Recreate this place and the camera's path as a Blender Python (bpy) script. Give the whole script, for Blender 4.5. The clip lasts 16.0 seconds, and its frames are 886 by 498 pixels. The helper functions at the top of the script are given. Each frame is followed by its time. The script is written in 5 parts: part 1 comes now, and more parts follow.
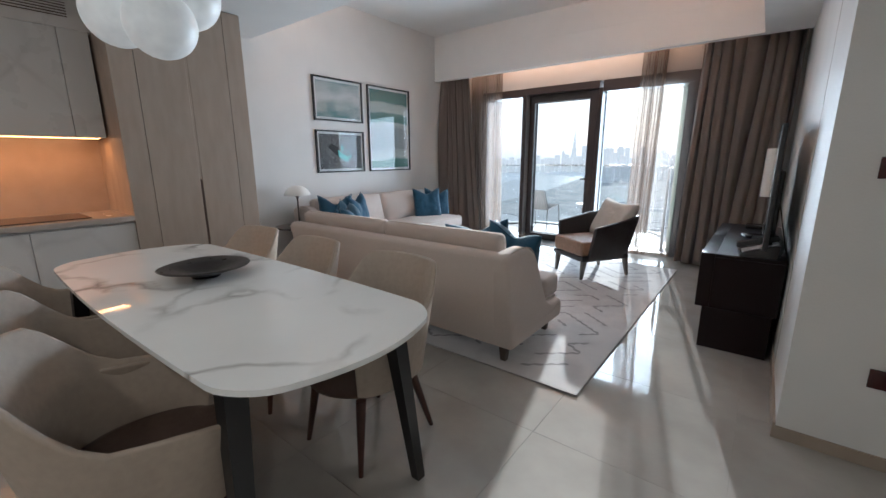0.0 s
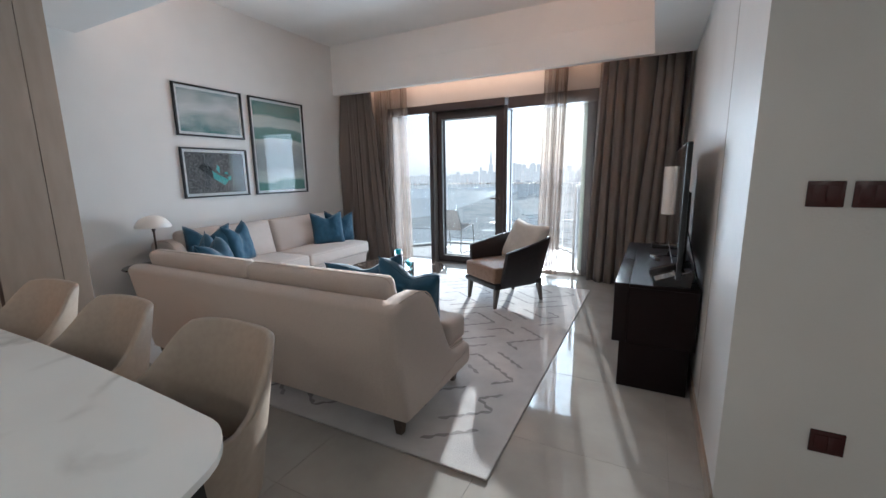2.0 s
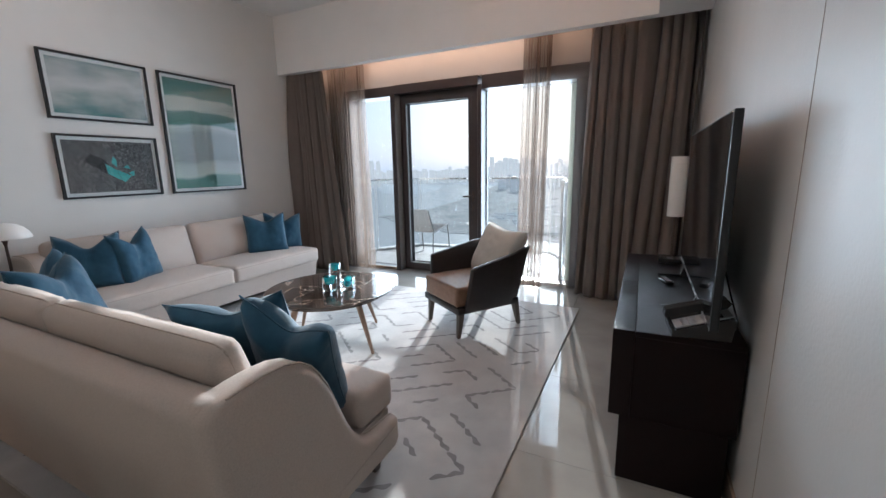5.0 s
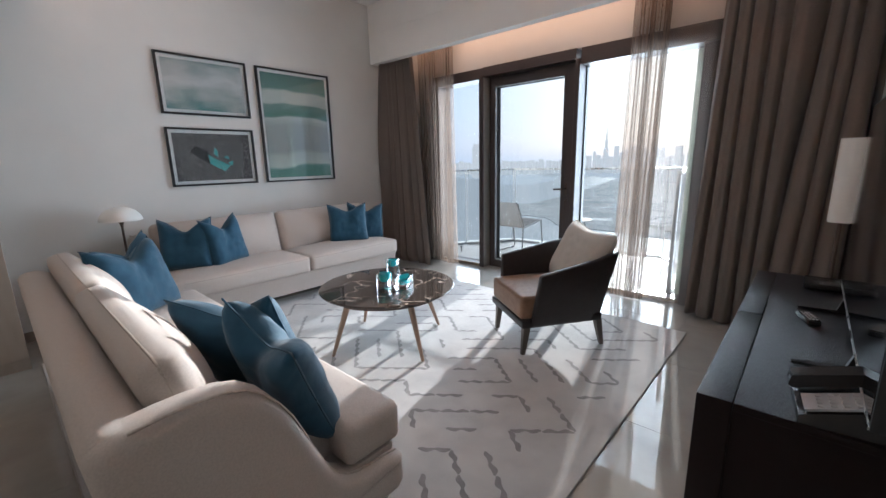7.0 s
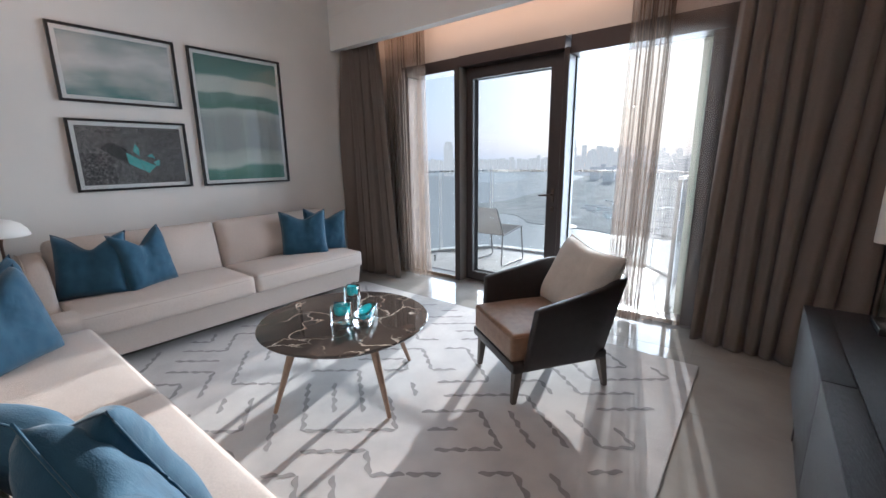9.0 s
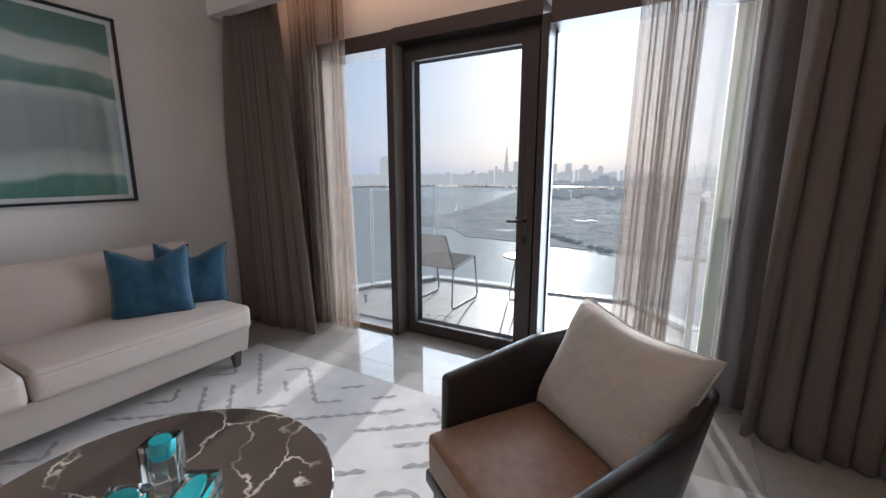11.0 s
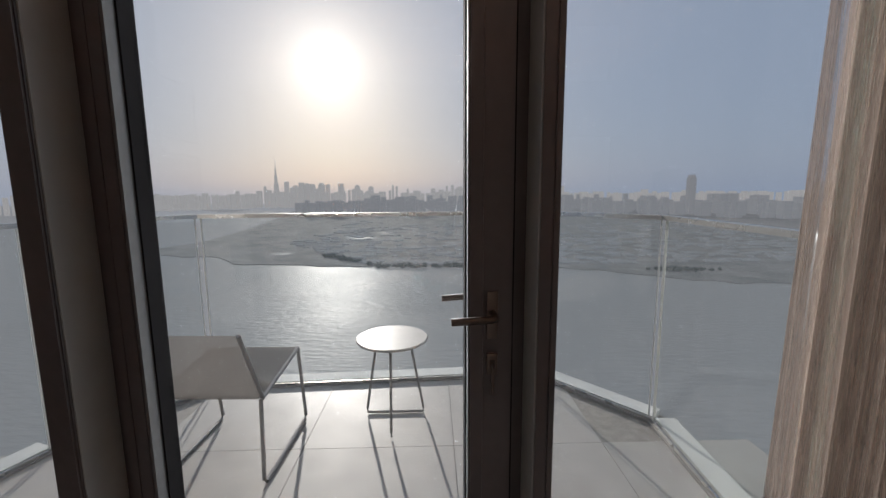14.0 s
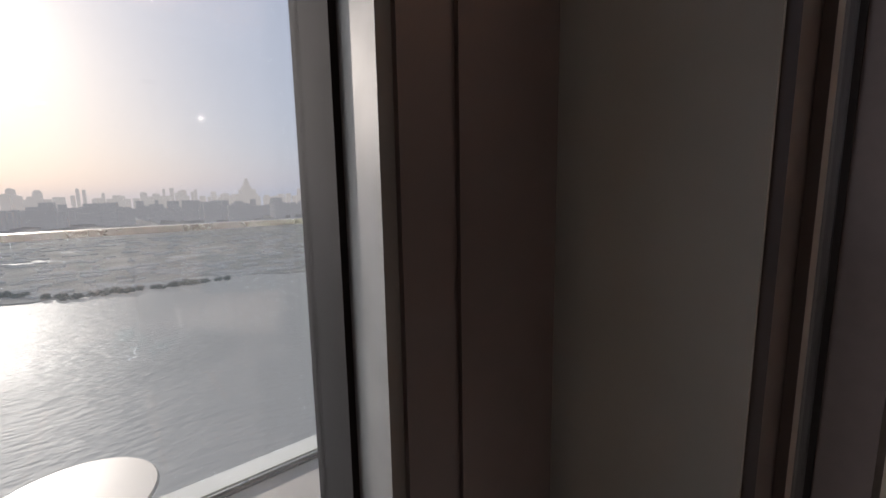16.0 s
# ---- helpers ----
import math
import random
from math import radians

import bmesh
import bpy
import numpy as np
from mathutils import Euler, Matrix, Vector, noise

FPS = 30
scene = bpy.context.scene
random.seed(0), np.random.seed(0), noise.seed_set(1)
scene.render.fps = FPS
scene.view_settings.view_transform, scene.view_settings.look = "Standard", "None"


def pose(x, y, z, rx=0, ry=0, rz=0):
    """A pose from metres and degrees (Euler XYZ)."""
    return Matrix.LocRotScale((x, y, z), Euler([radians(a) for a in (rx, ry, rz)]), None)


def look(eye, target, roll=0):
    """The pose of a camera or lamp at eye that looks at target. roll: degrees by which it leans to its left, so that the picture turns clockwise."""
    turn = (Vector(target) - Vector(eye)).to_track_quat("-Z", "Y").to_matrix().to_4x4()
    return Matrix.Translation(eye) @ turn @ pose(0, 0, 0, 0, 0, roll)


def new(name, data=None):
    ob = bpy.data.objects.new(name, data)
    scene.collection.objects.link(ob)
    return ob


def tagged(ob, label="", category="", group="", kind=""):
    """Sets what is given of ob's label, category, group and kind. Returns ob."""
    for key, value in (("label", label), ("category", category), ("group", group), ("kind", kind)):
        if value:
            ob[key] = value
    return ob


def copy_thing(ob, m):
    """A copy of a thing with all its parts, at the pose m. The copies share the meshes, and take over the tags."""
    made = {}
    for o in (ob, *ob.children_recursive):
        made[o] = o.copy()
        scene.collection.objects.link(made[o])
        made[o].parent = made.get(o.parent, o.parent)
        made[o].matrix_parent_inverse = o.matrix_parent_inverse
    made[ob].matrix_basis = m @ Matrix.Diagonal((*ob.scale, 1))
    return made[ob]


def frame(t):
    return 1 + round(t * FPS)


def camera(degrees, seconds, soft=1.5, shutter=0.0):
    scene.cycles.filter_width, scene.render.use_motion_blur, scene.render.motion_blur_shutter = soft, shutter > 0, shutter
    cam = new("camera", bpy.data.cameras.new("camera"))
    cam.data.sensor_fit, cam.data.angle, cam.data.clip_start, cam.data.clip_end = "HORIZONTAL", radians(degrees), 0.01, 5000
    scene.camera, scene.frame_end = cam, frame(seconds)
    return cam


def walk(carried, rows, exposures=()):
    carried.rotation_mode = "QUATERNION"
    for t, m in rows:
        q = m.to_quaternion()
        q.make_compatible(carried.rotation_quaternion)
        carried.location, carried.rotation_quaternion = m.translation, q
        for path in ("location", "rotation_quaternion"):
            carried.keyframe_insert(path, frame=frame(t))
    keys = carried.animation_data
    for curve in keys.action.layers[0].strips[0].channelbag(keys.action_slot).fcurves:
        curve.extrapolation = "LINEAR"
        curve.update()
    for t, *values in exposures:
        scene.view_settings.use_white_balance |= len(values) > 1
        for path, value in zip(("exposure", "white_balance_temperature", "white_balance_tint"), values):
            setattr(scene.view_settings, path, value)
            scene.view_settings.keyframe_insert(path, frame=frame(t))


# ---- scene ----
cam = camera(94.9, 16.0)
PATH = [
    (0, (0.333, 0.932, 1.343), (-0.87, 2.47, 0.906), -0.3),
    (0.5, (0.289, 1.058, 1.354), (-0.735, 2.725, 0.94), -0.4),
    (1, (0.232, 1.194, 1.371), (-0.665, 2.94, 0.986), -0.3),
    (1.5, (0.214, 1.32, 1.361), (-0.657, 3.083, 0.999), -0.7),
    (2, (0.23, 1.519, 1.381), (-0.673, 3.267, 1.018), -0.9),
    (2.5, (0.244, 1.664, 1.387), (-0.68, 3.397, 1.008), -1.4),
    (3, (0.192, 1.812, 1.373), (-0.706, 3.558, 0.995), -1.6),
    (3.5, (0.115, 1.981, 1.37), (-0.726, 3.756, 0.994), -1.2),
    (3.7, (0.114, 2.055, 1.352), (-0.713, 3.837, 0.979), -1.2),
    (5.8, (0.133, 2.73, 1.364), (-0.854, 4.419, 0.949), -1.0),
    (6, (0.113, 2.787, 1.365), (-0.927, 4.444, 0.946), -1.1),
    (6.5, (0.135, 2.873, 1.345), (-1.056, 4.425, 0.928), -1.2),
    (7, (0.221, 2.998, 1.339), (-1.092, 4.448, 0.919), -1.3),
    (7.5, (0.219, 3.082, 1.319), (-1.126, 4.502, 0.9), -1.5),
    (8, (0.11, 3.17, 1.327), (-1.188, 4.635, 0.916), -1.5),
    (8.2, (0.052, 3.209, 1.344), (-1.22, 4.695, 0.928), -1.4),
    (10.5, (-0.664, 4.149, 1.39), (-1.725, 5.797, 0.99), -0.2),
    (11, (-0.883, 4.45, 1.352), (-1.844, 6.165, 0.983), -0.1),
    (11.5, (-1.079, 4.758, 1.33), (-1.974, 6.512, 0.977), 1.3),
    (12, (-1.345, 5.007, 1.361), (-2.084, 6.835, 1.027), 0.9),
    (12.5, (-1.517, 5.301, 1.348), (-2.095, 7.187, 1.017), 1.1),
    (13, (-1.68, 5.614, 1.335), (-2.053, 7.551, 1.005), 0.4),
    (13.5, (-1.835, 5.891, 1.35), (-2.0, 7.859, 1.033), -0.1),
    (14, (-1.921, 6.155, 1.34), (-1.871, 8.135, 1.062), -0.4),
    (14.5, (-1.934, 6.436, 1.376), (-1.672, 8.404, 1.135), -0.9),
    (15, (-1.938, 6.738, 1.349), (-1.105, 8.536, 1.08), -1.8),
    (15.2, (-1.925, 6.825, 1.365), (-0.933, 8.538, 1.08), -1.9),
    (15.5, (-1.926, 6.919, 1.371), (-0.821, 8.559, 1.075), -1.9),
    (15.7, (-1.913, 6.975, 1.374), (-0.781, 8.594, 1.062), -2.1),
    (16, (-1.917, 7.038, 1.317), (-0.75, 8.638, 1.037), -1.0),
]
EXPOSURE = [(0, 0.84, 5560, 4), (3.5, 0.72, 5600, 4), (6, 0.60, 5680, 5), (8, 0.60, 5760, 6), (10.5, 0.42, 5850, 9), (11.5, 0.06, 6150, 10), (12.5, -0.24, 6450, 11), (13.5, -0.35, 6550, 12), (15, -0.38, 6600, 12), (15.5, -0.36, 6700, 13), (16, 0.08, 6900, 16)]
walk(cam, [(t, look(eye, target, roll)) for t, eye, target, roll in PATH], EXPOSURE)

# ---- world, sun, lamps ----
CEIL_LOW = 2.62
SUN_AZ, SUN_EL = radians(-13.5), radians(15.9)
SUN_DIR = Vector((math.sin(SUN_AZ) * math.cos(SUN_EL), math.cos(SUN_AZ) * math.cos(SUN_EL), math.sin(SUN_EL)))

world = bpy.data.worlds.new("sky_world")
scene.world = world
world.use_nodes = True
wt = world.node_tree
wt.nodes.clear()
w_out = wt.nodes.new("ShaderNodeOutputWorld")
w_sky = wt.nodes.new("ShaderNodeTexSky")
w_sky.sky_type, w_sky.sun_disc = "NISHITA", False
w_sky.sun_elevation, w_sky.sun_rotation = SUN_EL, SUN_AZ
w_sky.dust_density, w_sky.air_density, w_sky.ozone_density = 2.5, 1.2, 2.0
w_bg = wt.nodes.new("ShaderNodeBackground")
w_bg.inputs["Strength"].default_value = 0.06
# hazy aureole round the sun
w_co = wt.nodes.new("ShaderNodeTexCoord")
w_nrm = wt.nodes.new("ShaderNodeVectorMath"); w_nrm.operation = "NORMALIZE"
w_dot = wt.nodes.new("ShaderNodeVectorMath"); w_dot.operation = "DOT_PRODUCT"
w_dot.inputs[1].default_value = SUN_DIR
wt.links.new(w_co.outputs["Generated"], w_nrm.inputs[0])
wt.links.new(w_nrm.outputs[0], w_dot.inputs[0])


def w_lobe(power, strength, colour):
    p = wt.nodes.new("ShaderNodeMath"); p.operation = "POWER"; p.use_clamp = True
    c = wt.nodes.new("ShaderNodeMath"); c.operation = "MAXIMUM"; c.inputs[1].default_value = 0.0
    wt.links.new(w_dot.outputs["Value"], c.inputs[0])
    wt.links.new(c.outputs[0], p.inputs[0]); p.inputs[1].default_value = power
    e = wt.nodes.new("ShaderNodeBackground"); e.inputs["Color"].default_value = (*colour, 1)
    s = wt.nodes.new("ShaderNodeMath"); s.operation = "MULTIPLY"; s.inputs[1].default_value = strength
    wt.links.new(p.outputs[0], s.inputs[0]); wt.links.new(s.outputs[0], e.inputs["Strength"])
    return e


w_base = wt.nodes.new("ShaderNodeMixRGB")
w_base.blend_type = "MIX"; w_base.inputs[0].default_value = 0.80
w_base.inputs[2].default_value = (6.4, 7.9, 10.6, 1)
wt.links.new(w_sky.outputs[0], w_base.inputs[1])
wt.links.new(w_base.outputs[0], w_bg.inputs["Color"])
last = w_bg
for lobe in ((4, 0.07, (1.0, 0.92, 0.84)), (10, 0.09, (1.0, 0.84, 0.66)), (60, 0.22, (1.0, 0.91, 0.78)), (260, 0.5, (1, 0.96, 0.90)), (2500, 4.0, (1, 0.98, 0.94))):
    add = wt.nodes.new("ShaderNodeAddShader")
    wt.links.new(last.outputs[0], add.inputs[0])
    wt.links.new(w_lobe(*lobe).outputs[0], add.inputs[1])
    last = add
wt.links.new(last.outputs[0], w_out.inputs["Surface"])

sun = new("sun", bpy.data.lights.new("sun", "SUN"))
sun.data.energy, sun.data.angle, sun.data.color = 4.5, radians(0.6), (1.0, 0.94, 0.87)
sun.matrix_world = look((0, 0, 0), -SUN_DIR)
sun.location = (-3, 20, 10)


def area(name, centre, target, sx, sy, watts, colour):
    d = bpy.data.lights.new(name, "AREA")
    d.shape, d.size, d.size_y, d.energy, d.color = "RECTANGLE", sx, sy, watts, colour
    o = new(name, d)
    o.matrix_world = look(centre, target)
    return o


# sky light through the window's opening
area("window_skylight", (-2.0, 7.38, 1.25), (-2.0, 0, 1.25), 3.0, 2.2, 76, (0.88, 0.94, 1.0)).data.spread = radians(112)
# cove strips: over the living room, in the curtain recess; under the kitchen's wall units
area("cove_strip_curtain", (-2.0, 6.83, 2.70), (-2.0, 7.3, 2.74), 4.0, 0.03, 4, (1.0, 0.56, 0.36))
area("cove_strip_living", (-2.0, 3.30, 2.76), (-2.0, 3.35, 3.30), 4.2, 0.03, 9, (1.0, 0.55, 0.34))
area("cove_strip_side", (0.30, 5.0, 2.76), (0.28, 5.0, 3.30), 0.03, 3.0, 16, (1.0, 0.50, 0.30))
area("kitchen_strip", (-4.02, 0.5, 1.505), (-4.10, 0.5, 0.9), 2.8, 0.03, 6, (1.0, 0.42, 0.16))

# invented ceiling fill lights behind the camera, brightening hall and kitchen
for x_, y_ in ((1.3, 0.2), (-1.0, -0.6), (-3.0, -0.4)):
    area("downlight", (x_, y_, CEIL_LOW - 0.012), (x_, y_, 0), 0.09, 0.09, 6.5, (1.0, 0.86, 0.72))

# ---- materials ----


def surface(name, colour, rough=0.5, colour2=None, scale=8.0, detail=0.25, bump=0.0, bscale=120.0, metal=0.0, sheen=0.0, coat=0.0, stretch=(1, 1, 1), rvar=0.08, weave=0.0):
    m = bpy.data.materials.new(name)
    m.use_nodes = True
    nt = m.node_tree
    b = nt.nodes["Principled BSDF"]
    co = nt.nodes.new("ShaderNodeTexCoord")
    mp = nt.nodes.new("ShaderNodeMapping")
    mp.inputs["Scale"].default_value = stretch
    nt.links.new(co.outputs["Object"], mp.inputs[0])
    n = nt.nodes.new("ShaderNodeTexNoise")
    n.inputs["Scale"].default_value, n.inputs["Detail"].default_value = scale, 6
    nt.links.new(mp.outputs[0], n.inputs["Vector"])
    c2 = colour2 or tuple(v * (1 - detail) for v in colour)
    r = nt.nodes.new("ShaderNodeMixRGB")
    r.inputs[1].default_value, r.inputs[2].default_value = (*colour, 1), (*c2, 1)
    sp = nt.nodes.new("ShaderNodeMapRange")
    sp.inputs["From Min"].default_value, sp.inputs["From Max"].default_value = 0.35, 0.68
    nt.links.new(n.outputs[0], sp.inputs["Value"])
    nt.links.new(sp.outputs[0], r.inputs[0])
    nt.links.new(r.outputs[0], b.inputs["Base Color"])
    rr = nt.nodes.new("ShaderNodeMapRange")
    rr.inputs["To Min"].default_value, rr.inputs["To Max"].default_value = max(0.02, rough - rvar), min(1, rough + rvar)
    nt.links.new(n.outputs[0], rr.inputs["Value"])
    nt.links.new(rr.outputs[0], b.inputs["Roughness"])
    b.inputs["Metallic"].default_value = metal
    b.inputs["Sheen Weight"].default_value = sheen
    b.inputs["Coat Weight"].default_value = coat
    if bump:
        f = nt.nodes.new("ShaderNodeTexNoise")
        f.inputs["Scale"].default_value, f.inputs["Detail"].default_value = bscale, 4
        nt.links.new(mp.outputs[0], f.inputs["Vector"])
        bp = nt.nodes.new("ShaderNodeBump")
        bp.inputs["Strength"].default_value, bp.inputs["Distance"].default_value = bump, 0.004
        nt.links.new(f.outputs[0], bp.inputs["Height"])
        nt.links.new(bp.outputs[0], b.inputs["Normal"])
    return m


def veined(name, base, base2, vein, rough, vscale, width, coat=0.0, power=1.0):
    """Polished stone: clouded ground with thin branching veins."""
    m = surface(name, base, rough, base2, scale=2.2, rvar=0.03, coat=coat)
    nt = m.node_tree
    b = nt.nodes["Principled BSDF"]
    co = nt.nodes["Texture Coordinate"]
    w = nt.nodes.new("ShaderNodeTexNoise"); w.inputs["Scale"].default_value, w.inputs["Detail"].default_value = vscale, 5
    nt.links.new(co.outputs["Object"], w.inputs["Vector"])
    s = nt.nodes.new("ShaderNodeVectorMath"); s.operation = "SCALE"; s.inputs["Scale"].default_value = 0.55
    nt.links.new(w.outputs["Color"], s.inputs[0])
    a = nt.nodes.new("ShaderNodeVectorMath"); a.operation = "ADD"
    nt.links.new(co.outputs["Object"], a.inputs[0]); nt.links.new(s.outputs[0], a.inputs[1])
    v = nt.nodes.new("ShaderNodeTexVoronoi"); v.feature = "DISTANCE_TO_EDGE"; v.inputs["Scale"].default_value = vscale
    nt.links.new(a.outputs[0], v.inputs["Vector"])
    k = nt.nodes.new("ShaderNodeMapRange"); k.inputs["From Min"].default_value, k.inputs["From Max"].default_value = 0.0, width
    k.inputs["To Min"].default_value, k.inputs["To Max"].default_value = power, 0.0
    nt.links.new(v.outputs["Distance"], k.inputs["Value"])
    g = nt.nodes.new("ShaderNodeTexNoise"); g.inputs["Scale"].default_value = vscale * 1.3
    nt.links.new(co.outputs["Object"], g.inputs["Vector"])
    gm = nt.nodes.new("ShaderNodeMapRange"); gm.inputs["From Min"].default_value, gm.inputs["From Max"].default_value = 0.42, 0.62
    nt.links.new(g.outputs[0], gm.inputs["Value"])
    mu = nt.nodes.new("ShaderNodeMath"); mu.operation = "MULTIPLY"
    nt.links.new(k.outputs[0], mu.inputs[0]); nt.links.new(gm.outputs[0], mu.inputs[1])
    mx = nt.nodes.new("ShaderNodeMixRGB"); mx.inputs[2].default_value = (*vein, 1)
    old = b.inputs["Base Color"].links[0].from_socket
    nt.links.new(mu.outputs[0], mx.inputs[0]); nt.links.new(old, mx.inputs[1]); nt.links.new(mx.outputs[0], b.inputs["Base Color"])
    return m


def glassy(name, colour=(1, 1, 1), rough=0.0, ior=1.45):
    m = bpy.data.materials.new(name)
    m.use_nodes = True
    b = m.node_tree.nodes["Principled BSDF"]
    b.inputs["Base Color"].default_value = (*colour, 1)
    b.inputs["Roughness"].default_value, b.inputs["IOR"].default_value = rough, ior
    b.inputs["Transmission Weight"].default_value = 1.0
    return m


def pane_glass(name, colour=(0.97, 0.985, 0.99), gloss=0.08):
    """A thin clear pane: straight-through light with a Fresnel reflection."""
    m = bpy.data.materials.new(name)
    m.use_nodes = True
    nt = m.node_tree
    nt.nodes.clear()
    o = nt.nodes.new("ShaderNodeOutputMaterial")
    t = nt.nodes.new("ShaderNodeBsdfTransparent"); t.inputs[0].default_value = (*colour, 1)
    g = nt.nodes.new("ShaderNodeBsdfGlossy"); g.inputs["Roughness"].default_value = 0.0
    lw = nt.nodes.new("ShaderNodeLayerWeight"); lw.inputs[0].default_value = 0.5
    pw = nt.nodes.new("ShaderNodeMath"); pw.operation = "POWER"; pw.inputs[1].default_value = 5.0
    f = nt.nodes.new("ShaderNodeMath"); f.operation = "MULTIPLY_ADD"; f.inputs[1].default_value = 0.85; f.inputs[2].default_value = gloss * 0.35
    nt.links.new(lw.outputs["Facing"], pw.inputs[0]); nt.links.new(pw.outputs[0], f.inputs[0])
    x = nt.nodes.new("ShaderNodeMixShader")
    nt.links.new(f.outputs[0], x.inputs[0]); nt.links.new(t.outputs[0], x.inputs[1]); nt.links.new(g.outputs[0], x.inputs[2])
    nt.links.new(x.outputs[0], o.inputs[0])
    return m


def sheer(name, colour, see):
    """Thin voile: partly open weave, light also comes through the threads."""
    m = bpy.data.materials.new(name)
    m.use_nodes = True
    nt = m.node_tree
    nt.nodes.clear()
    o = nt.nodes.new("ShaderNodeOutputMaterial")
    t = nt.nodes.new("ShaderNodeBsdfTransparent")
    d = nt.nodes.new("ShaderNodeBsdfDiffuse"); d.inputs[0].default_value = (*colour, 1)
    l = nt.nodes.new("ShaderNodeBsdfTranslucent"); l.inputs[0].default_value = (*colour, 1)
    a = nt.nodes.new("ShaderNodeMixShader"); a.inputs[0].default_value = 0.5
    x = nt.nodes.new("ShaderNodeMixShader")
    nt.links.new(d.outputs[0], a.inputs[1]); nt.links.new(l.outputs[0], a.inputs[2])
    co = nt.nodes.new("ShaderNodeTexCoord")
    w = nt.nodes.new("ShaderNodeTexNoise"); w.inputs["Scale"].default_value = 30
    mp = nt.nodes.new("ShaderNodeMapping"); mp.inputs["Scale"].default_value = (9, 9, 0.05)
    nt.links.new(co.outputs["Object"], mp.inputs[0]); nt.links.new(mp.outputs[0], w.inputs["Vector"])
    r = nt.nodes.new("ShaderNodeMapRange"); r.inputs["To Min"].default_value, r.inputs["To Max"].default_value = 1 - see - 0.08, 1 - see + 0.08
    nt.links.new(w.outputs[0], r.inputs["Value"]); nt.links.new(r.outputs[0], x.inputs[0])
    nt.links.new(t.outputs[0], x.inputs[1]); nt.links.new(a.outputs[0], x.inputs[2])
    nt.links.new(x.outputs[0], o.inputs[0])
    return m


def glowing(name, colour, strength):
    m = surface(name, (0.8, 0.8, 0.78), 0.4)
    b = m.node_tree.nodes["Principled BSDF"]
    b.inputs["Emission Color"].default_value = (*colour, 1)
    b.inputs["Emission Strength"].default_value = strength
    return m


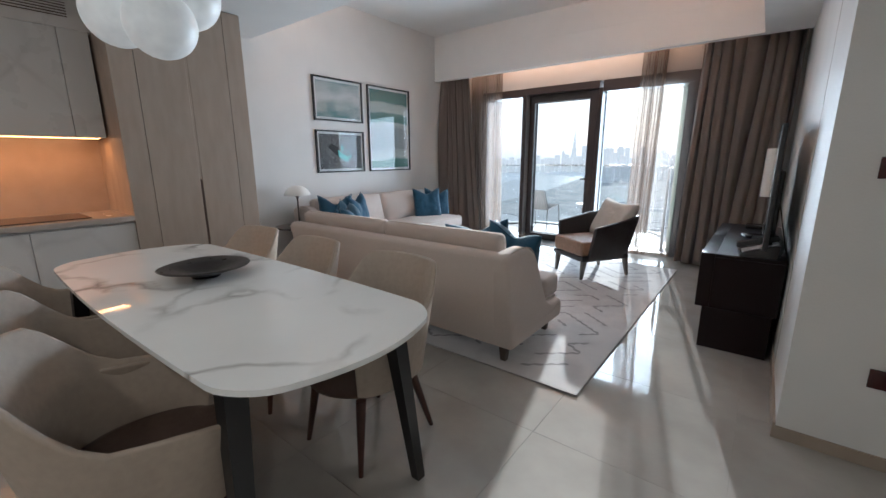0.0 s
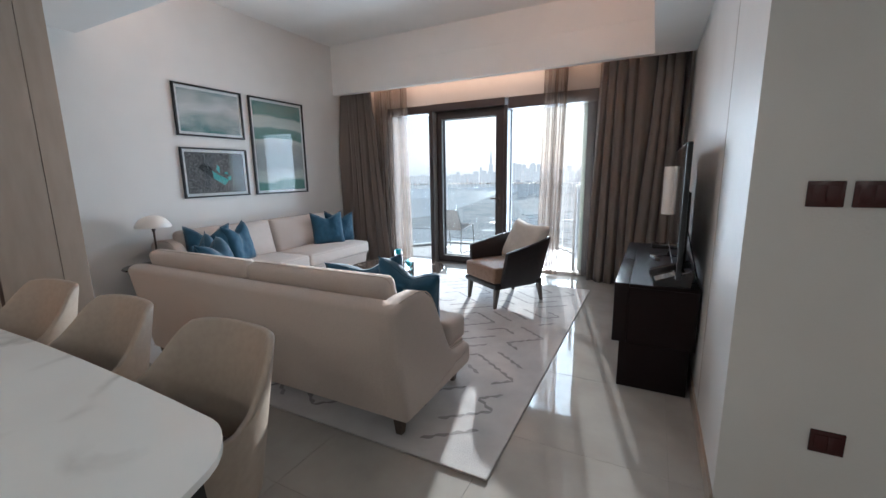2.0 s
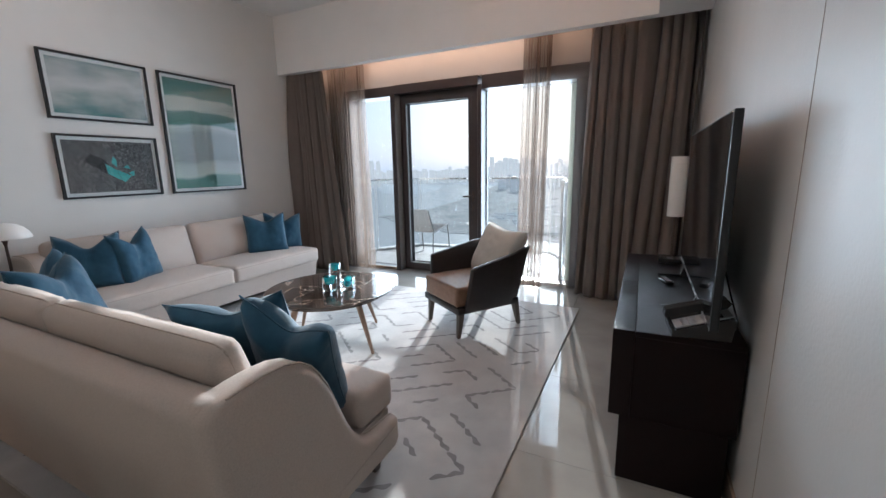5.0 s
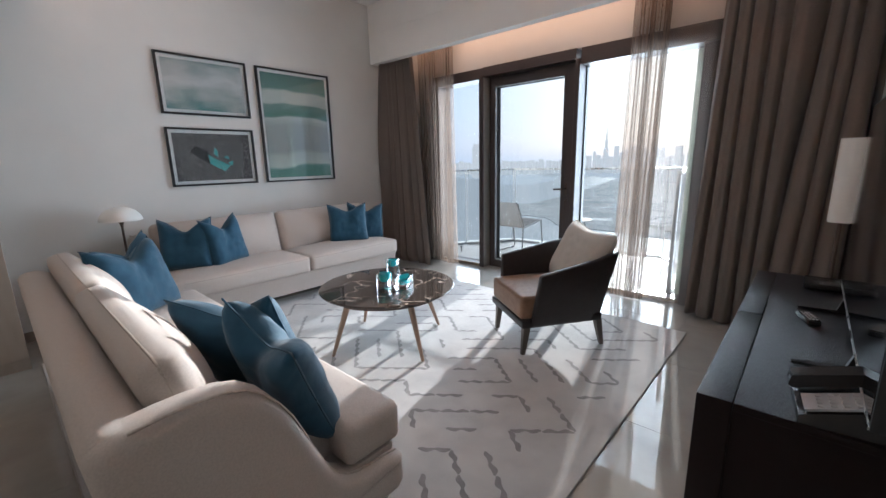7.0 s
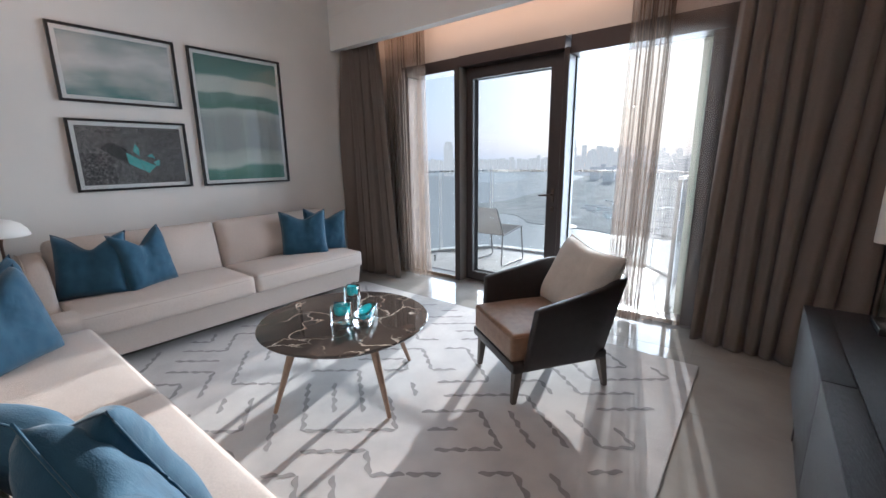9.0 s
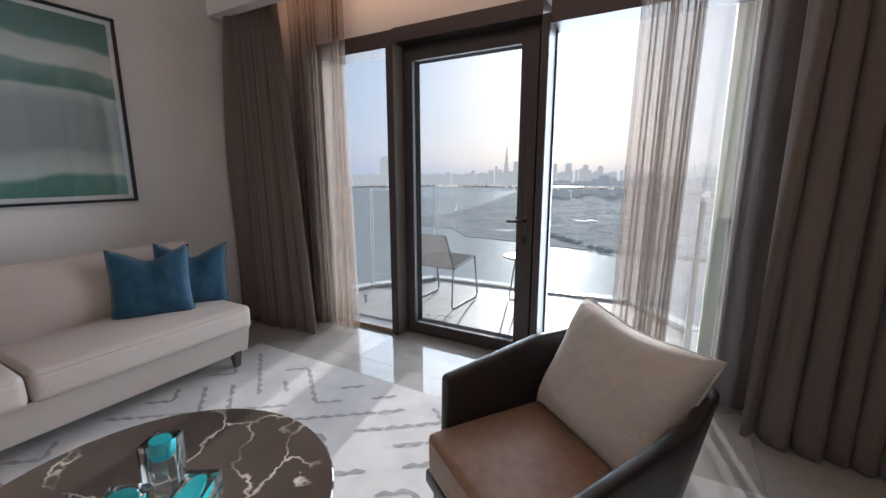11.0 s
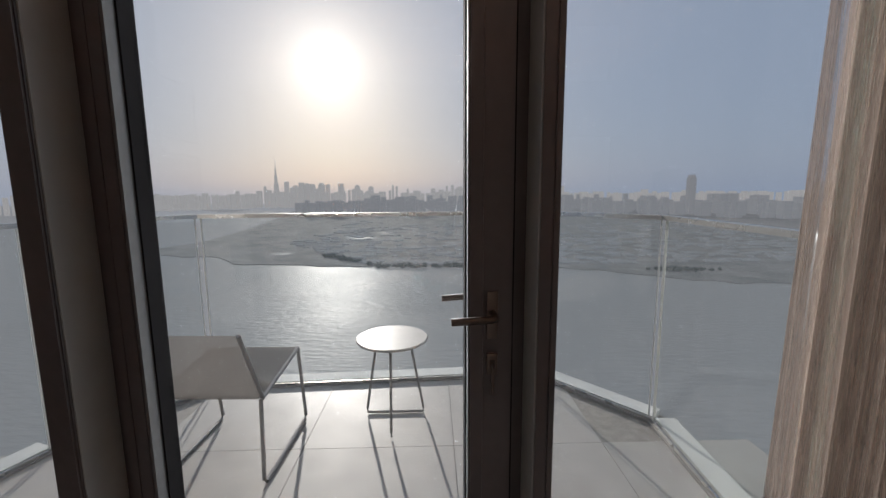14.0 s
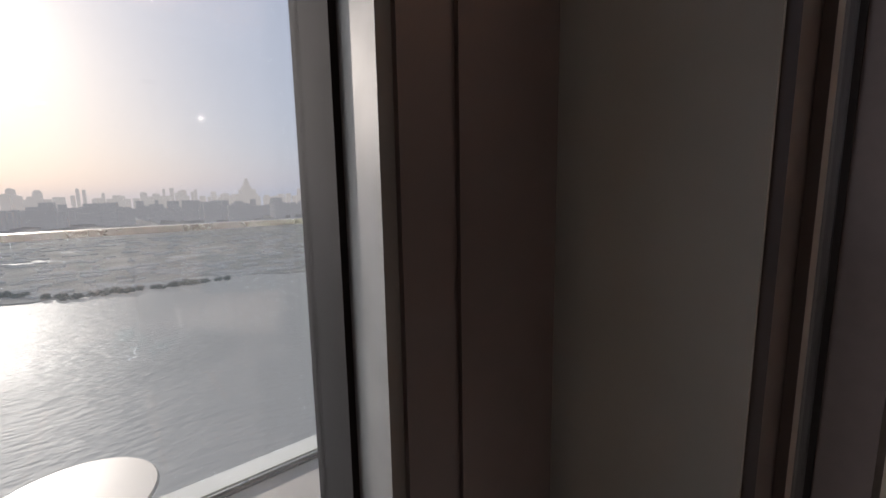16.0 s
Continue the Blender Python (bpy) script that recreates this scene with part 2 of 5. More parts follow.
M = dict(
    wall=surface("wall_paint", (0.70, 0.685, 0.66), 0.42, scale=3, detail=0.04, bump=0.25, bscale=90),
    ceil=surface("ceiling_paint", (0.80, 0.79, 0.77), 0.8, scale=3, detail=0.03),
    tile=surface("polished_tile", (0.40, 0.38, 0.35), 0.035, (0.33, 0.31, 0.285), scale=3.2, rvar=0.015),
    grout=surface("grout", (0.33, 0.31, 0.28), 0.7, scale=20),
    baseboard=surface("baseboard_taupe", (0.36, 0.29, 0.23), 0.5, detail=0.1),
    frame=surface("window_frame_bronze", (0.056, 0.042, 0.04), 0.42, scale=30, detail=0.1, metal=0.15),
    cheek=surface("cheek_grey", (0.27, 0.26, 0.243), 0.55, scale=12, detail=0.08),
    bead=surface("satin_bead", (0.09, 0.084, 0.08), 0.6, scale=30, detail=0.1),
    gasket=surface("gasket_black", (0.012, 0.010, 0.010), 0.9, detail=0.1),
    sill_top=surface("sill_grey", (0.33, 0.32, 0.31), 0.22, scale=6, detail=0.15),
    sill=surface("sill_stone", (0.30, 0.22, 0.14), 0.35, detail=0.2),
    pane=pane_glass("pane_glass"),
    bpane=pane_glass("balustrade_glass", (0.94, 0.955, 0.955)),
    drape=surface("drape_taupe", (0.20, 0.163, 0.139), 0.85, scale=160, detail=0.2, bump=0.5, bscale=500, sheen=0.3),
    sheer=sheer("voile_beige", (0.28, 0.22, 0.18), 0.42),
    sheer_dense=sheer("voile_beige_dense", (0.25, 0.195, 0.16), 0.38),
    sheer_thin=sheer("voile_beige_thin", (0.38, 0.34, 0.31), 0.56),
    sofa=surface("sofa_linen", (0.565, 0.49, 0.44), 0.9, scale=180, detail=0.12, bump=0.6, bscale=700, sheen=0.1),
    piping=surface("sofa_piping", (0.50, 0.43, 0.37), 0.8, scale=80),
    teal=surface("velvet_teal", (0.010, 0.075, 0.135), 0.8, (0.007, 0.055, 0.105), scale=14, bump=0.3, bscale=300, sheen=0.25),
    ivory=surface("ivory_cushion", (0.54, 0.505, 0.46), 0.9, scale=150, detail=0.1, bump=0.5, bscale=600, sheen=0.05),
    tan=surface("tan_leather", (0.25, 0.145, 0.088), 0.5, (0.20, 0.112, 0.065), scale=25, bump=0.3, bscale=200, sheen=0.1),
    dark_leather=surface("dark_leather", (0.022, 0.017, 0.017), 0.42, scale=25, bump=0.3, bscale=250),
    dining=surface("dining_leatherette", (0.42, 0.35, 0.285), 0.55, scale=40, detail=0.08, bump=0.25, bscale=350),
    dining_in=surface("dining_seat_leather", (0.085, 0.052, 0.04), 0.5, scale=40, detail=0.1, bump=0.25, bscale=350),
    dark_wood=surface("dark_stained_oak", (0.016, 0.0075, 0.0075), 0.36, (0.008, 0.0045, 0.0045), scale=30, stretch=(14, 1, 14), bump=1.0, bscale=45),
    mahogany=surface("chair_wood", (0.055, 0.020, 0.014), 0.35, scale=30, stretch=(8, 8, 1)),
    walnut=surface("brown_leg_wood", (0.38, 0.25, 0.175), 0.4, scale=30, stretch=(9, 9, 1)),
    grey_wood=surface("grey_brown_leg", (0.10, 0.075, 0.06), 0.45, scale=30, stretch=(9, 9, 1)),
    marble=veined("white_marble", (0.84, 0.855, 0.84), (0.79, 0.80, 0.79), (0.30, 0.295, 0.28), 0.035, 1.8, 0.05, power=0.95),
    emperador=veined("dark_marble", (0.055, 0.042, 0.036), (0.085, 0.066, 0.055), (0.70, 0.62, 0.53), 0.04, 3.2, 0.024, power=1.0),
    black=surface("satin_black", (0.012, 0.012, 0.013), 0.35),
    screen=surface("tv_screen", (0.008, 0.008, 0.009), 0.06, rvar=0.02),
    plastic=surface("phone_plastic", (0.03, 0.028, 0.028), 0.2),
    key=surface("phone_key", (0.45, 0.45, 0.45), 0.4),
    silver=surface("silver_plastic", (0.42, 0.42, 0.43), 0.28),
    chrome=surface("brushed_metal", (0.62, 0.60, 0.57), 0.28, metal=1.0),
    bronze=surface("bronze_metal", (0.12, 0.092, 0.078), 0.42, metal=0.9),
    shade=surface("white_shade", (0.80, 0.78, 0.74), 0.45, detail=0.03),
    opal=glowing("opal_glass", (1, 0.98, 0.95), 0.10),
    mat_board=surface("picture_mount", (0.75, 0.75, 0.74), 0.6, detail=0.02),
    pglass=pane_glass("picture_glass", gloss=0.13),
    cab_white=veined("cabinet_white", (0.58, 0.56, 0.535), (0.55, 0.535, 0.51), (0.44, 0.42, 0.40), 0.28, 1.4, 0.05, power=0.6),
    cab_beige=surface("cabinet_beige", (0.37, 0.295, 0.235), 0.45, (0.33, 0.262, 0.208), scale=6, stretch=(3, 3, 0.6), bump=0.15),
    groove=surface("groove_dark", (0.10, 0.06, 0.045), 0.5),
    counter=surface("counter_stone", (0.42, 0.36, 0.31), 0.25, detail=0.15),
    splash=surface("splashback", (0.42, 0.33, 0.27), 0.2, detail=0.08),
    switch=surface("switch_brown", (0.055, 0.012, 0.012), 0.25, detail=0.1),
    acrylic=glassy("clear_acrylic", (0.93, 0.98, 0.99), 0.0, 1.49),
    aqua=surface("aqua_core", (0.05, 0.55, 0.58), 0.15, (0.02, 0.40, 0.46), scale=20),
    plate=surface("bronze_dish", (0.05, 0.05, 0.053), 0.3, scale=30, metal=0.7),
    balcony=surface("balcony_tile", (0.44, 0.42, 0.39), 0.5, (0.37, 0.35, 0.325), scale=4),
    concrete=surface("white_concrete", (0.70, 0.69, 0.66), 0.7, detail=0.08),
    # green cast of sunlight through the glass edge, put into the base colour
    green=surface("green_light_tint", (0.55, 0.66, 0.51), 0.6, detail=0.05),
    mesh_seat=sheer("outdoor_mesh", (0.30, 0.28, 0.26), 0.42),
    out_metal=surface("outdoor_metal", (0.34, 0.33, 0.32), 0.4, metal=0.3),
    out_top=surface("outdoor_top", (0.44, 0.42, 0.39), 0.4, detail=0.08),
)

M["dark_wood"].node_tree.nodes["Principled BSDF"].inputs["Specular IOR Level"].default_value = 0.17
M["drape"].node_tree.nodes["Principled BSDF"].inputs["Specular IOR Level"].default_value = 0.2
M["gasket"].node_tree.nodes["Principled BSDF"].inputs["Specular IOR Level"].default_value = 0.04
M["bead"].node_tree.nodes["Principled BSDF"].inputs["Specular IOR Level"].default_value = 0.15
# the curtain cloth lets a little light through
nt_ = M["drape"].node_tree
t_ = nt_.nodes.new("ShaderNodeBsdfTranslucent"); t_.inputs[0].default_value = (0.26, 0.20, 0.165, 1)
x_ = nt_.nodes.new("ShaderNodeMixShader"); x_.inputs[0].default_value = 0.16
nt_.links.new(nt_.nodes["Principled BSDF"].outputs[0], x_.inputs[1]); nt_.links.new(t_.outputs[0], x_.inputs[2])
nt_.links.new(x_.outputs[0], nt_.nodes["Material Output"].inputs[0])
# the velvet and linen also crease softly
for key_, sc_, st_ in (("teal", 5.0, 0.45), ("ivory", 6.0, 0.6), ("sofa", 4.0, 0.35)):
    nt_ = M[key_].node_tree
    b_ = nt_.nodes["Principled BSDF"]
    w_ = nt_.nodes.new("ShaderNodeTexNoise"); w_.inputs["Scale"].default_value, w_.inputs["Detail"].default_value, w_.inputs["Distortion"].default_value = sc_, 3, 1.2
    nt_.links.new(nt_.nodes["Texture Coordinate"].outputs["Object"], w_.inputs["Vector"])
    k_ = nt_.nodes.new("ShaderNodeBump"); k_.inputs["Strength"].default_value, k_.inputs["Distance"].default_value = st_, 0.02
    nt_.links.new(w_.outputs[0], k_.inputs["Height"])
    nt_.links.new(b_.inputs["Normal"].links[0].from_socket, k_.inputs["Normal"])
    nt_.links.new(k_.outputs[0], b_.inputs["Normal"])

# ---- builders ----


def box(bm, x0, x1, y0, y1, z0, z1):
    v = [bm.verts.new((x, y, z)) for z in (z0, z1) for x, y in ((x0, y0), (x1, y0), (x1, y1), (x0, y1))]
    for f in ((3, 2, 1, 0), (4, 5, 6, 7), (0, 1, 5, 4), (1, 2, 6, 5), (2, 3, 7, 6), (3, 0, 4, 7)):
        bm.faces.new([v[i] for i in f])
    return v


def rbox(bm, x0, x1, y0, y1, z0, z1, r=0.01, seg=2):
    """A box with rounded edges."""
    t = bmesh.new()
    box(t, x0, x1, y0, y1, z0, z1)
    bmesh.ops.bevel(t, geom=t.edges[:] + t.verts[:], offset=r, segments=seg, profile=0.5, affect="EDGES")
    me = bpy.data.meshes.new("t")
    t.to_mesh(me); t.free()
    bm.from_mesh(me)
    bpy.data.meshes.remove(me)


def tube(bm, pts, r, seg=8, cap=True, r1=None):
    """A round bar through points; r to r1."""
    pts = [Vector(p) for p in pts]
    rings = []
    for i, p in enumerate(pts):
        d = (pts[min(i + 1, len(pts) - 1)] - pts[max(i - 1, 0)]).normalized()
        a = d.cross(Vector((0, 0, 1)))
        if a.length < 1e-3:
            a = Vector((1, 0, 0))
        a.normalize()
        b = d.cross(a).normalized()
        rr = r if r1 is None else r + (r1 - r) * i / (len(pts) - 1)
        rings.append([bm.verts.new(p + (a * math.cos(k * 2 * math.pi / seg) + b * math.sin(k * 2 * math.pi / seg)) * rr) for k in range(seg)])
    for u, w in zip(rings, rings[1:]):
        for k in range(seg):
            bm.faces.new((u[k], u[(k + 1) % seg], w[(k + 1) % seg], w[k]))
    if cap:
        bm.faces.new(rings[0][::-1]); bm.faces.new(rings[-1])


def lathe(bm, prof, seg=32, cx=0, cy=0):
    """Turned shape from (radius, z) pairs."""
    rings = []
    for r, z in prof:
        rings.append([bm.verts.new((cx + r * math.cos(k * 2 * math.pi / seg), cy + r * math.sin(k * 2 * math.pi / seg), z)) for k in range(seg)])
    for u, w in zip(rings, rings[1:]):
        for k in range(seg):
            bm.faces.new((u[k], u[(k + 1) % seg], w[(k + 1) % seg], w[k]))
    if prof[0][0] > 1e-4:
        bm.faces.new(rings[0][::-1])
    if prof[-1][0] > 1e-4:
        bm.faces.new(rings[-1])


def prism(bm, pts, lo, hi, axis="x"):
    """A closed outline pushed from lo to hi along an axis."""
    def at(u, v, w):
        return {"x": (w, u, v), "y": (u, w, v), "z": (u, v, w)}[axis]
    a = [bm.verts.new(at(u, v, lo)) for u, v in pts]
    b = [bm.verts.new(at(u, v, hi)) for u, v in pts]
    n = len(pts)
    bm.faces.new(a[::-1]); bm.faces.new(b)
    for i in range(n):
        bm.faces.new((a[i], a[(i + 1) % n], b[(i + 1) % n], b[i]))


def soft_prism(bm, pts, lo, hi, r, seg=5):
    """An upholstered slab: an outline pushed along x, its two rims rounded over by r."""
    n = len(pts)
    area2 = sum(pts[i][0] * pts[(i + 1) % n][1] - pts[(i + 1) % n][0] * pts[i][1] for i in range(n))
    turn = 1 if area2 > 0 else -1
    inward = []
    for i in range(n):
        p, q, w = Vector(pts[i - 1]), Vector(pts[i]), Vector(pts[(i + 1) % n])
        a, b = (q - p).normalized(), (w - q).normalized()
        na, nb = Vector((-a.y, a.x)) * turn, Vector((-b.y, b.x)) * turn
        m = (na + nb).normalized()
        inward.append(m / max(0.6, m.dot(na)))
    rings = []
    steps = [(lo + r - r * math.cos(math.pi / 2 * k / seg), r - r * math.sin(math.pi / 2 * k / seg)) for k in range(seg + 1)]
    steps += [(lo + hi - x, d) for x, d in steps[::-1]]
    for x, d in steps:
        rings.append([bm.verts.new((x, u + inward[i].x * d, v + inward[i].y * d)) for i, (u, v) in enumerate(pts)])
    for a, b in zip(rings, rings[1:]):
        for i in range(n):
            bm.faces.new((a[i], a[(i + 1) % n], b[(i + 1) % n], b[i]))
    bm.faces.new(rings[0][::-1]); bm.faces.new(rings[-1])


def bev(bm, r, seg=2, angle=30):
    es = [e for e in bm.edges if len(e.link_faces) == 2 and e.calc_face_angle(0) > radians(angle)]
    bmesh.ops.bevel(bm, geom=es, offset=r, segments=seg, profile=0.5, affect="EDGES", clamp_overlap=True)


def part(name, bm, mat, parent=None, label="", smooth=40, kind=""):
    bmesh.ops.recalc_face_normals(bm, faces=bm.faces)
    me = bpy.data.meshes.new(name)
    bm.to_mesh(me)
    bm.free()
    me.materials.append(M[mat] if isinstance(mat, str) else mat)
    if smooth:
        me.shade_smooth()
        me.set_sharp_from_angle(angle=radians(smooth))
    ob = new(name, me)
    if parent is not None:
        ob.parent = parent
    return tagged(ob, label, "", "", kind)


def thing(name, m, label, category, group=""):
    o = new(name)
    o.matrix_world = m
    return tagged(o, label, category, group)


def setting(name, bm, mat, smooth=0, label=""):
    return part(name, bm, mat, None, label, smooth, "structure")


def boxes(*bs):
    bm = bmesh.new()
    for b in bs:
        box(bm, *b)
    return bm


# ---- the shell of the flat ----
XL, XR, YW = -4.29, 0.53, 7.30          # picture wall, television wall, window wall
YH, XE, YB = 3.31, 2.4, -1.6            # hall wall, far hall side, wall behind
CL, CH, CB = 2.62, 3.30, 2.60           # low ceiling, raised ceiling, beam's underside
YE = 3.445                               # edge of the low ceiling

setting("wall_west", boxes((XL - 0.2, XL, YB, 7.5, -0.2, 3.5)), "wall")
setting("wall_east", boxes((XR, XR + 0.12, YH, 7.5, 0, 3.5)), "wall")
setting("wall_hall", boxes((XR + 0.12, XE, YH, YH + 0.12, 0, 3.5)), "wall")
setting("wall_hall_end", boxes((XE, XE + 0.2, YB, YH + 0.12, 0, 3.5)), "wall")
setting("wall_back", boxes((XL, XE, YB - 0.2, YB, 0, 3.5)), "wall")
setting("wall_window", boxes((XL, -3.62, 7.12, 7.32, 0, 3.5), (-3.62, -0.40, 7.12, 7.32, 2.40, 3.5), (-0.40, XR, 7.12, 7.32, 0, 3.5)), "wall")
setting("ceiling", boxes((XL, 0.36, YE - 0.22, 6.74, CH, CH + 0.1), (XL, XE, YB, YE, CL, CL + 0.1), (XL, XR, 6.74, 7.12, 2.95, 3.05), (0.14, XR, YE, 6.64, CB, CB + 0.1)), "ceil")
setting("ceiling_beam", boxes((XL, XR, 6.64, 6.74, CB, 2.95), (XL, 0.36, 6.64, 6.74, 2.951, CH)), "ceil")
setting("ceiling_edge", boxes((XL, 0.46, YE - 0.32, YE - 0.22, CL + 0.1, CH), (0.36, 0.46, YE - 0.22, 6.74, CB + 0.1, CH), (XL, 0.16, YE - 0.02, YE, CL + 0.1, CL + 0.17), (0.14, 0.16, YE, 6.64, CB + 0.1, CB + 0.17)), "ceil")
setting("wall_joint", boxes((XR - 0.0012, XR - 0.0002, 4.010, 4.013, 0.08, CB)), "baseboard")
setting("baseboard_west", boxes((XL, XL + 0.012, 2.98, 7.12, 0, 0.08)), "baseboard")
setting("baseboard_east", boxes((XR - 0.012, XR, YH - 0.012, 7.12, 0, 0.08)), "baseboard")
setting("baseboard_hall", boxes((XR, XE, YH - 0.012, YH, 0, 0.06)), "baseboard")

# ---- window: two fixed panes, a door between deep mullions ----
FY0, FY1 = 7.10, 7.34
win = setting("window_1", boxes((-3.62, -2.80, FY0 + 0.02, FY1, 2.28, 2.40), (-1.622, -0.40, FY0 + 0.02, FY1, 2.25, 2.40), (-2.80, -1.668, FY0, FY1, 2.30, 2.40)), "frame")
MUL = ((-1.668, -1.622), (-2.862, -2.80))
for n_, b_ in [("window_mullion", (a_, c_, FY0, FY1, 0, 2.30)) for a_, c_ in MUL] + [("window_jamb", (-0.58, -0.40, FY0 + 0.05, FY1, 0, 2.25)), ("window_jamb", (-3.62, -3.52, FY0, FY1, 0, 2.28))]:
    bm = boxes(b_); bev(bm, 0.004, 1); part(n_, bm, "frame", win, smooth=0)
for a_, c_ in MUL:                      # raised strip down each mullion's face
    bm = boxes((a_ + 0.030, c_ - 0.003, FY0 - 0.006, FY0 - 0.0005, 0, 2.30)); part("cover_strip", bm, "frame", win, smooth=0)
for x0, x1 in ((-3.52, -2.862), (-1.622, -0.58)):
    part("window_pane", boxes((x0, x1, 7.27, 7.28, 0.03, 2.30)), "pane", win, smooth=0)
    part("window_sill", boxes((x0, x1, 7.142, 7.262, 0.0, 0.032)), "sill_top", win, "pale grey sill board", 0)
    part("sill_front", boxes((x0, x1, 7.118, 7.1415, 0.0, 0.034)), "sill", win, smooth=0)
    part("bottom_rail", boxes((x0, x1, 7.262, 7.29, 0.0, 0.034)), "frame", win, smooth=0)
part("pane_seal", boxes((-0.588, -0.58, 7.255, 7.269, 0.034, 2.25), (-1.622, -1.614, 7.255, 7.269, 0.034, 2.25), (-2.87, -2.862, 7.255, 7.269, 0.034, 2.28)), "gasket", win, smooth=0)
for x_ in (-1.6715, -2.7995):          # grey inner cheeks of the mullions
    part("mullion_cheek", boxes((x_, x_ + 0.003, FY0 + 0.006, 7.233, 0.002, 2.298)), "cheek", win, "grey inner cheek", 0)
door = setting("door_1", boxes((-2.80, -2.765, 7.235, 7.34, 0, 2.30), (-1.705, -1.668, 7.235, 7.34, 0, 2.30), (-2.765, -1.705, 7.235, 7.34, 2.25, 2.30), (-2.765, -1.705, 7.235, 7.34, 0, 0.018)), "frame")
DF = 7.20                                # the leaf's face towards the room
bm = boxes((-2.76, -2.702, DF, 7.306, 0.02, 2.248), (-1.822, -1.712, DF, 7.306, 0.02, 2.248), (-2.702, -1.822, DF, 7.306, 2.19, 2.248), (-2.702, -1.822, DF, 7.306, 0.02, 0.10)); bev(bm, 0.003, 1, 60)
leaf = part("door_leaf", bm, "frame", door, smooth=0)
part("leaf_moulding", boxes((-1.790, -1.786, DF - 0.003, DF - 0.0003, 0.03, 2.24), (-2.738, -2.734, DF - 0.003, DF - 0.0003, 0.03, 2.24)), "frame", door, smooth=0)
part("glazing_bead", boxes((-2.702, -2.694, DF + 0.004, 7.245, 0.10, 2.19), (-1.830, -1.822, DF + 0.004, 7.245, 0.10, 2.19), (-2.694, -1.830, DF + 0.004, 7.245, 0.10, 0.107), (-2.694, -1.830, DF + 0.004, 7.245, 2.183, 2.19)), "bead", door, smooth=0)
part("door_gasket", boxes((-2.702, -2.690, 7.2455, 7.3075, 0.10, 2.19), (-1.834, -1.822, 7.2455, 7.3075, 0.10, 2.19), (-2.690, -1.834, 7.2455, 7.3075, 0.10, 0.110), (-2.690, -1.834, 7.2455, 7.3075, 2.180, 2.19)), "gasket", door, smooth=0)
part("frame_seal", boxes((-1.712, -1.7055, 7.215, 7.30, 0.02, 2.25), (-2.7645, -2.76, 7.215, 7.30, 0.02, 2.25)), "gasket", door, smooth=0)
part("door_pane", boxes((-2.690, -1.834, 7.29, 7.30, 0.11, 2.18)), "pane", door, smooth=0)
for o in list(scene.objects):
    if "pane" in o.name:
        o.visible_shadow = False


# ---- floor ----
setting("floor", boxes((XL, XE, YB, 7.34, -0.10, -0.0045)), "grout")


def curtain(name, xs, y, z0, z1, folds, amp, mat, lean=0.0, seed=1, label="", n=160, bulge=0.0, y1=None, tight=0.3):
    """A gathered hanging: wavy in plan, a little fuller towards the hem."""
    rnd = random.Random(seed)
    ph = [rnd.uniform(0, 6.28) for _ in range(4)]
    bm = bmesh.new()
    rows = 36
    grid = []
    x0, x1 = xs
    for j in range(rows + 1):
        v = j / rows
        z = z1 + (z0 - z1) * v
        row = []
        for i in range(n + 1):
            u = i / n
            w = u + 1.15 / folds * noise.noise(Vector((u * folds * 0.5, v * 0.55, seed * 3.7)))
            a = amp * (0.7 + 0.4 * v) * (0.95 + 1.25 * noise.noise(Vector((u * folds * 0.45, v * 0.4, seed + 5.1))))
            p = 2 * math.pi * folds * w + ph[0]
            s = math.sin(p) + 0.22 * math.sin(2 * p + ph[1] + 0.6 * v) + 0.08 * math.sin(3.1 * p + ph[2] + v)
            c = math.cos(p)
            yy = y + ((y1 or y) - y) * u + a * s + bulge * v * v * min(1, 3 * u)
            xx = x0 + (x1 - x0) * u + tight * a * c * min(1, 8 * u, 8 * (1 - u)) + lean * v * (u if y1 else 1)
            row.append(bm.verts.new((xx, yy, z)))
        grid.append(row)
    for j in range(rows):
        for i in range(n):
            bm.faces.new((grid[j][i], grid[j][i + 1], grid[j + 1][i + 1], grid[j + 1][i]))
    return bm
# ---- curtains ----


def hanging(name, xs, y, folds, amp, mat, label, group, lean=0.0, seed=1, n=160, bulge=0.0, y1=None, tight=0.3):
    o = part(name, curtain(name, xs, y, 0.012, 2.93, folds, amp, mat, lean, seed, n=n, bulge=bulge, y1=y1, tight=tight), mat, None, label, 180)
    if mat == "drape":
        s = o.modifiers.new("thick", "SOLIDIFY"); s.thickness = 0.003
    return tagged(o, "", "curtain", group)


hanging("curtain", (-4.255, -3.76), 6.72, 5, 0.06, "drape", "heavy taupe curtain drawn back beside the balcony window", "heavy curtains", 0.35, 3, 200, -0.05, 6.85)
hanging("curtain", (-0.42, 0.50), 6.88, 8, 0.070, "drape", "wide heavy taupe curtain gathered beside the television wall", "heavy curtains", -0.05, 5, 260, -0.05)
hanging("sheer_curtain", (-3.80, -3.19), 7.01, 9, 0.032, "sheer", "translucent beige voile curtain gathered against the window", "voile curtains", 0.03, 7, 260)
hanging("sheer_curtain", (-1.10, -0.80), 7.00, 10, 0.034, "sheer_dense", "translucent beige voile curtain in a dense bundle", "voile curtains", -0.05, 9, 300, tight=0.5)
hanging("sheer_curtain", (-0.84, -0.40), 7.055, 4, 0.018, "sheer_thin", "translucent beige voile curtain, loosely hung over the glass", "voile curtains", -0.02, 11, 160)
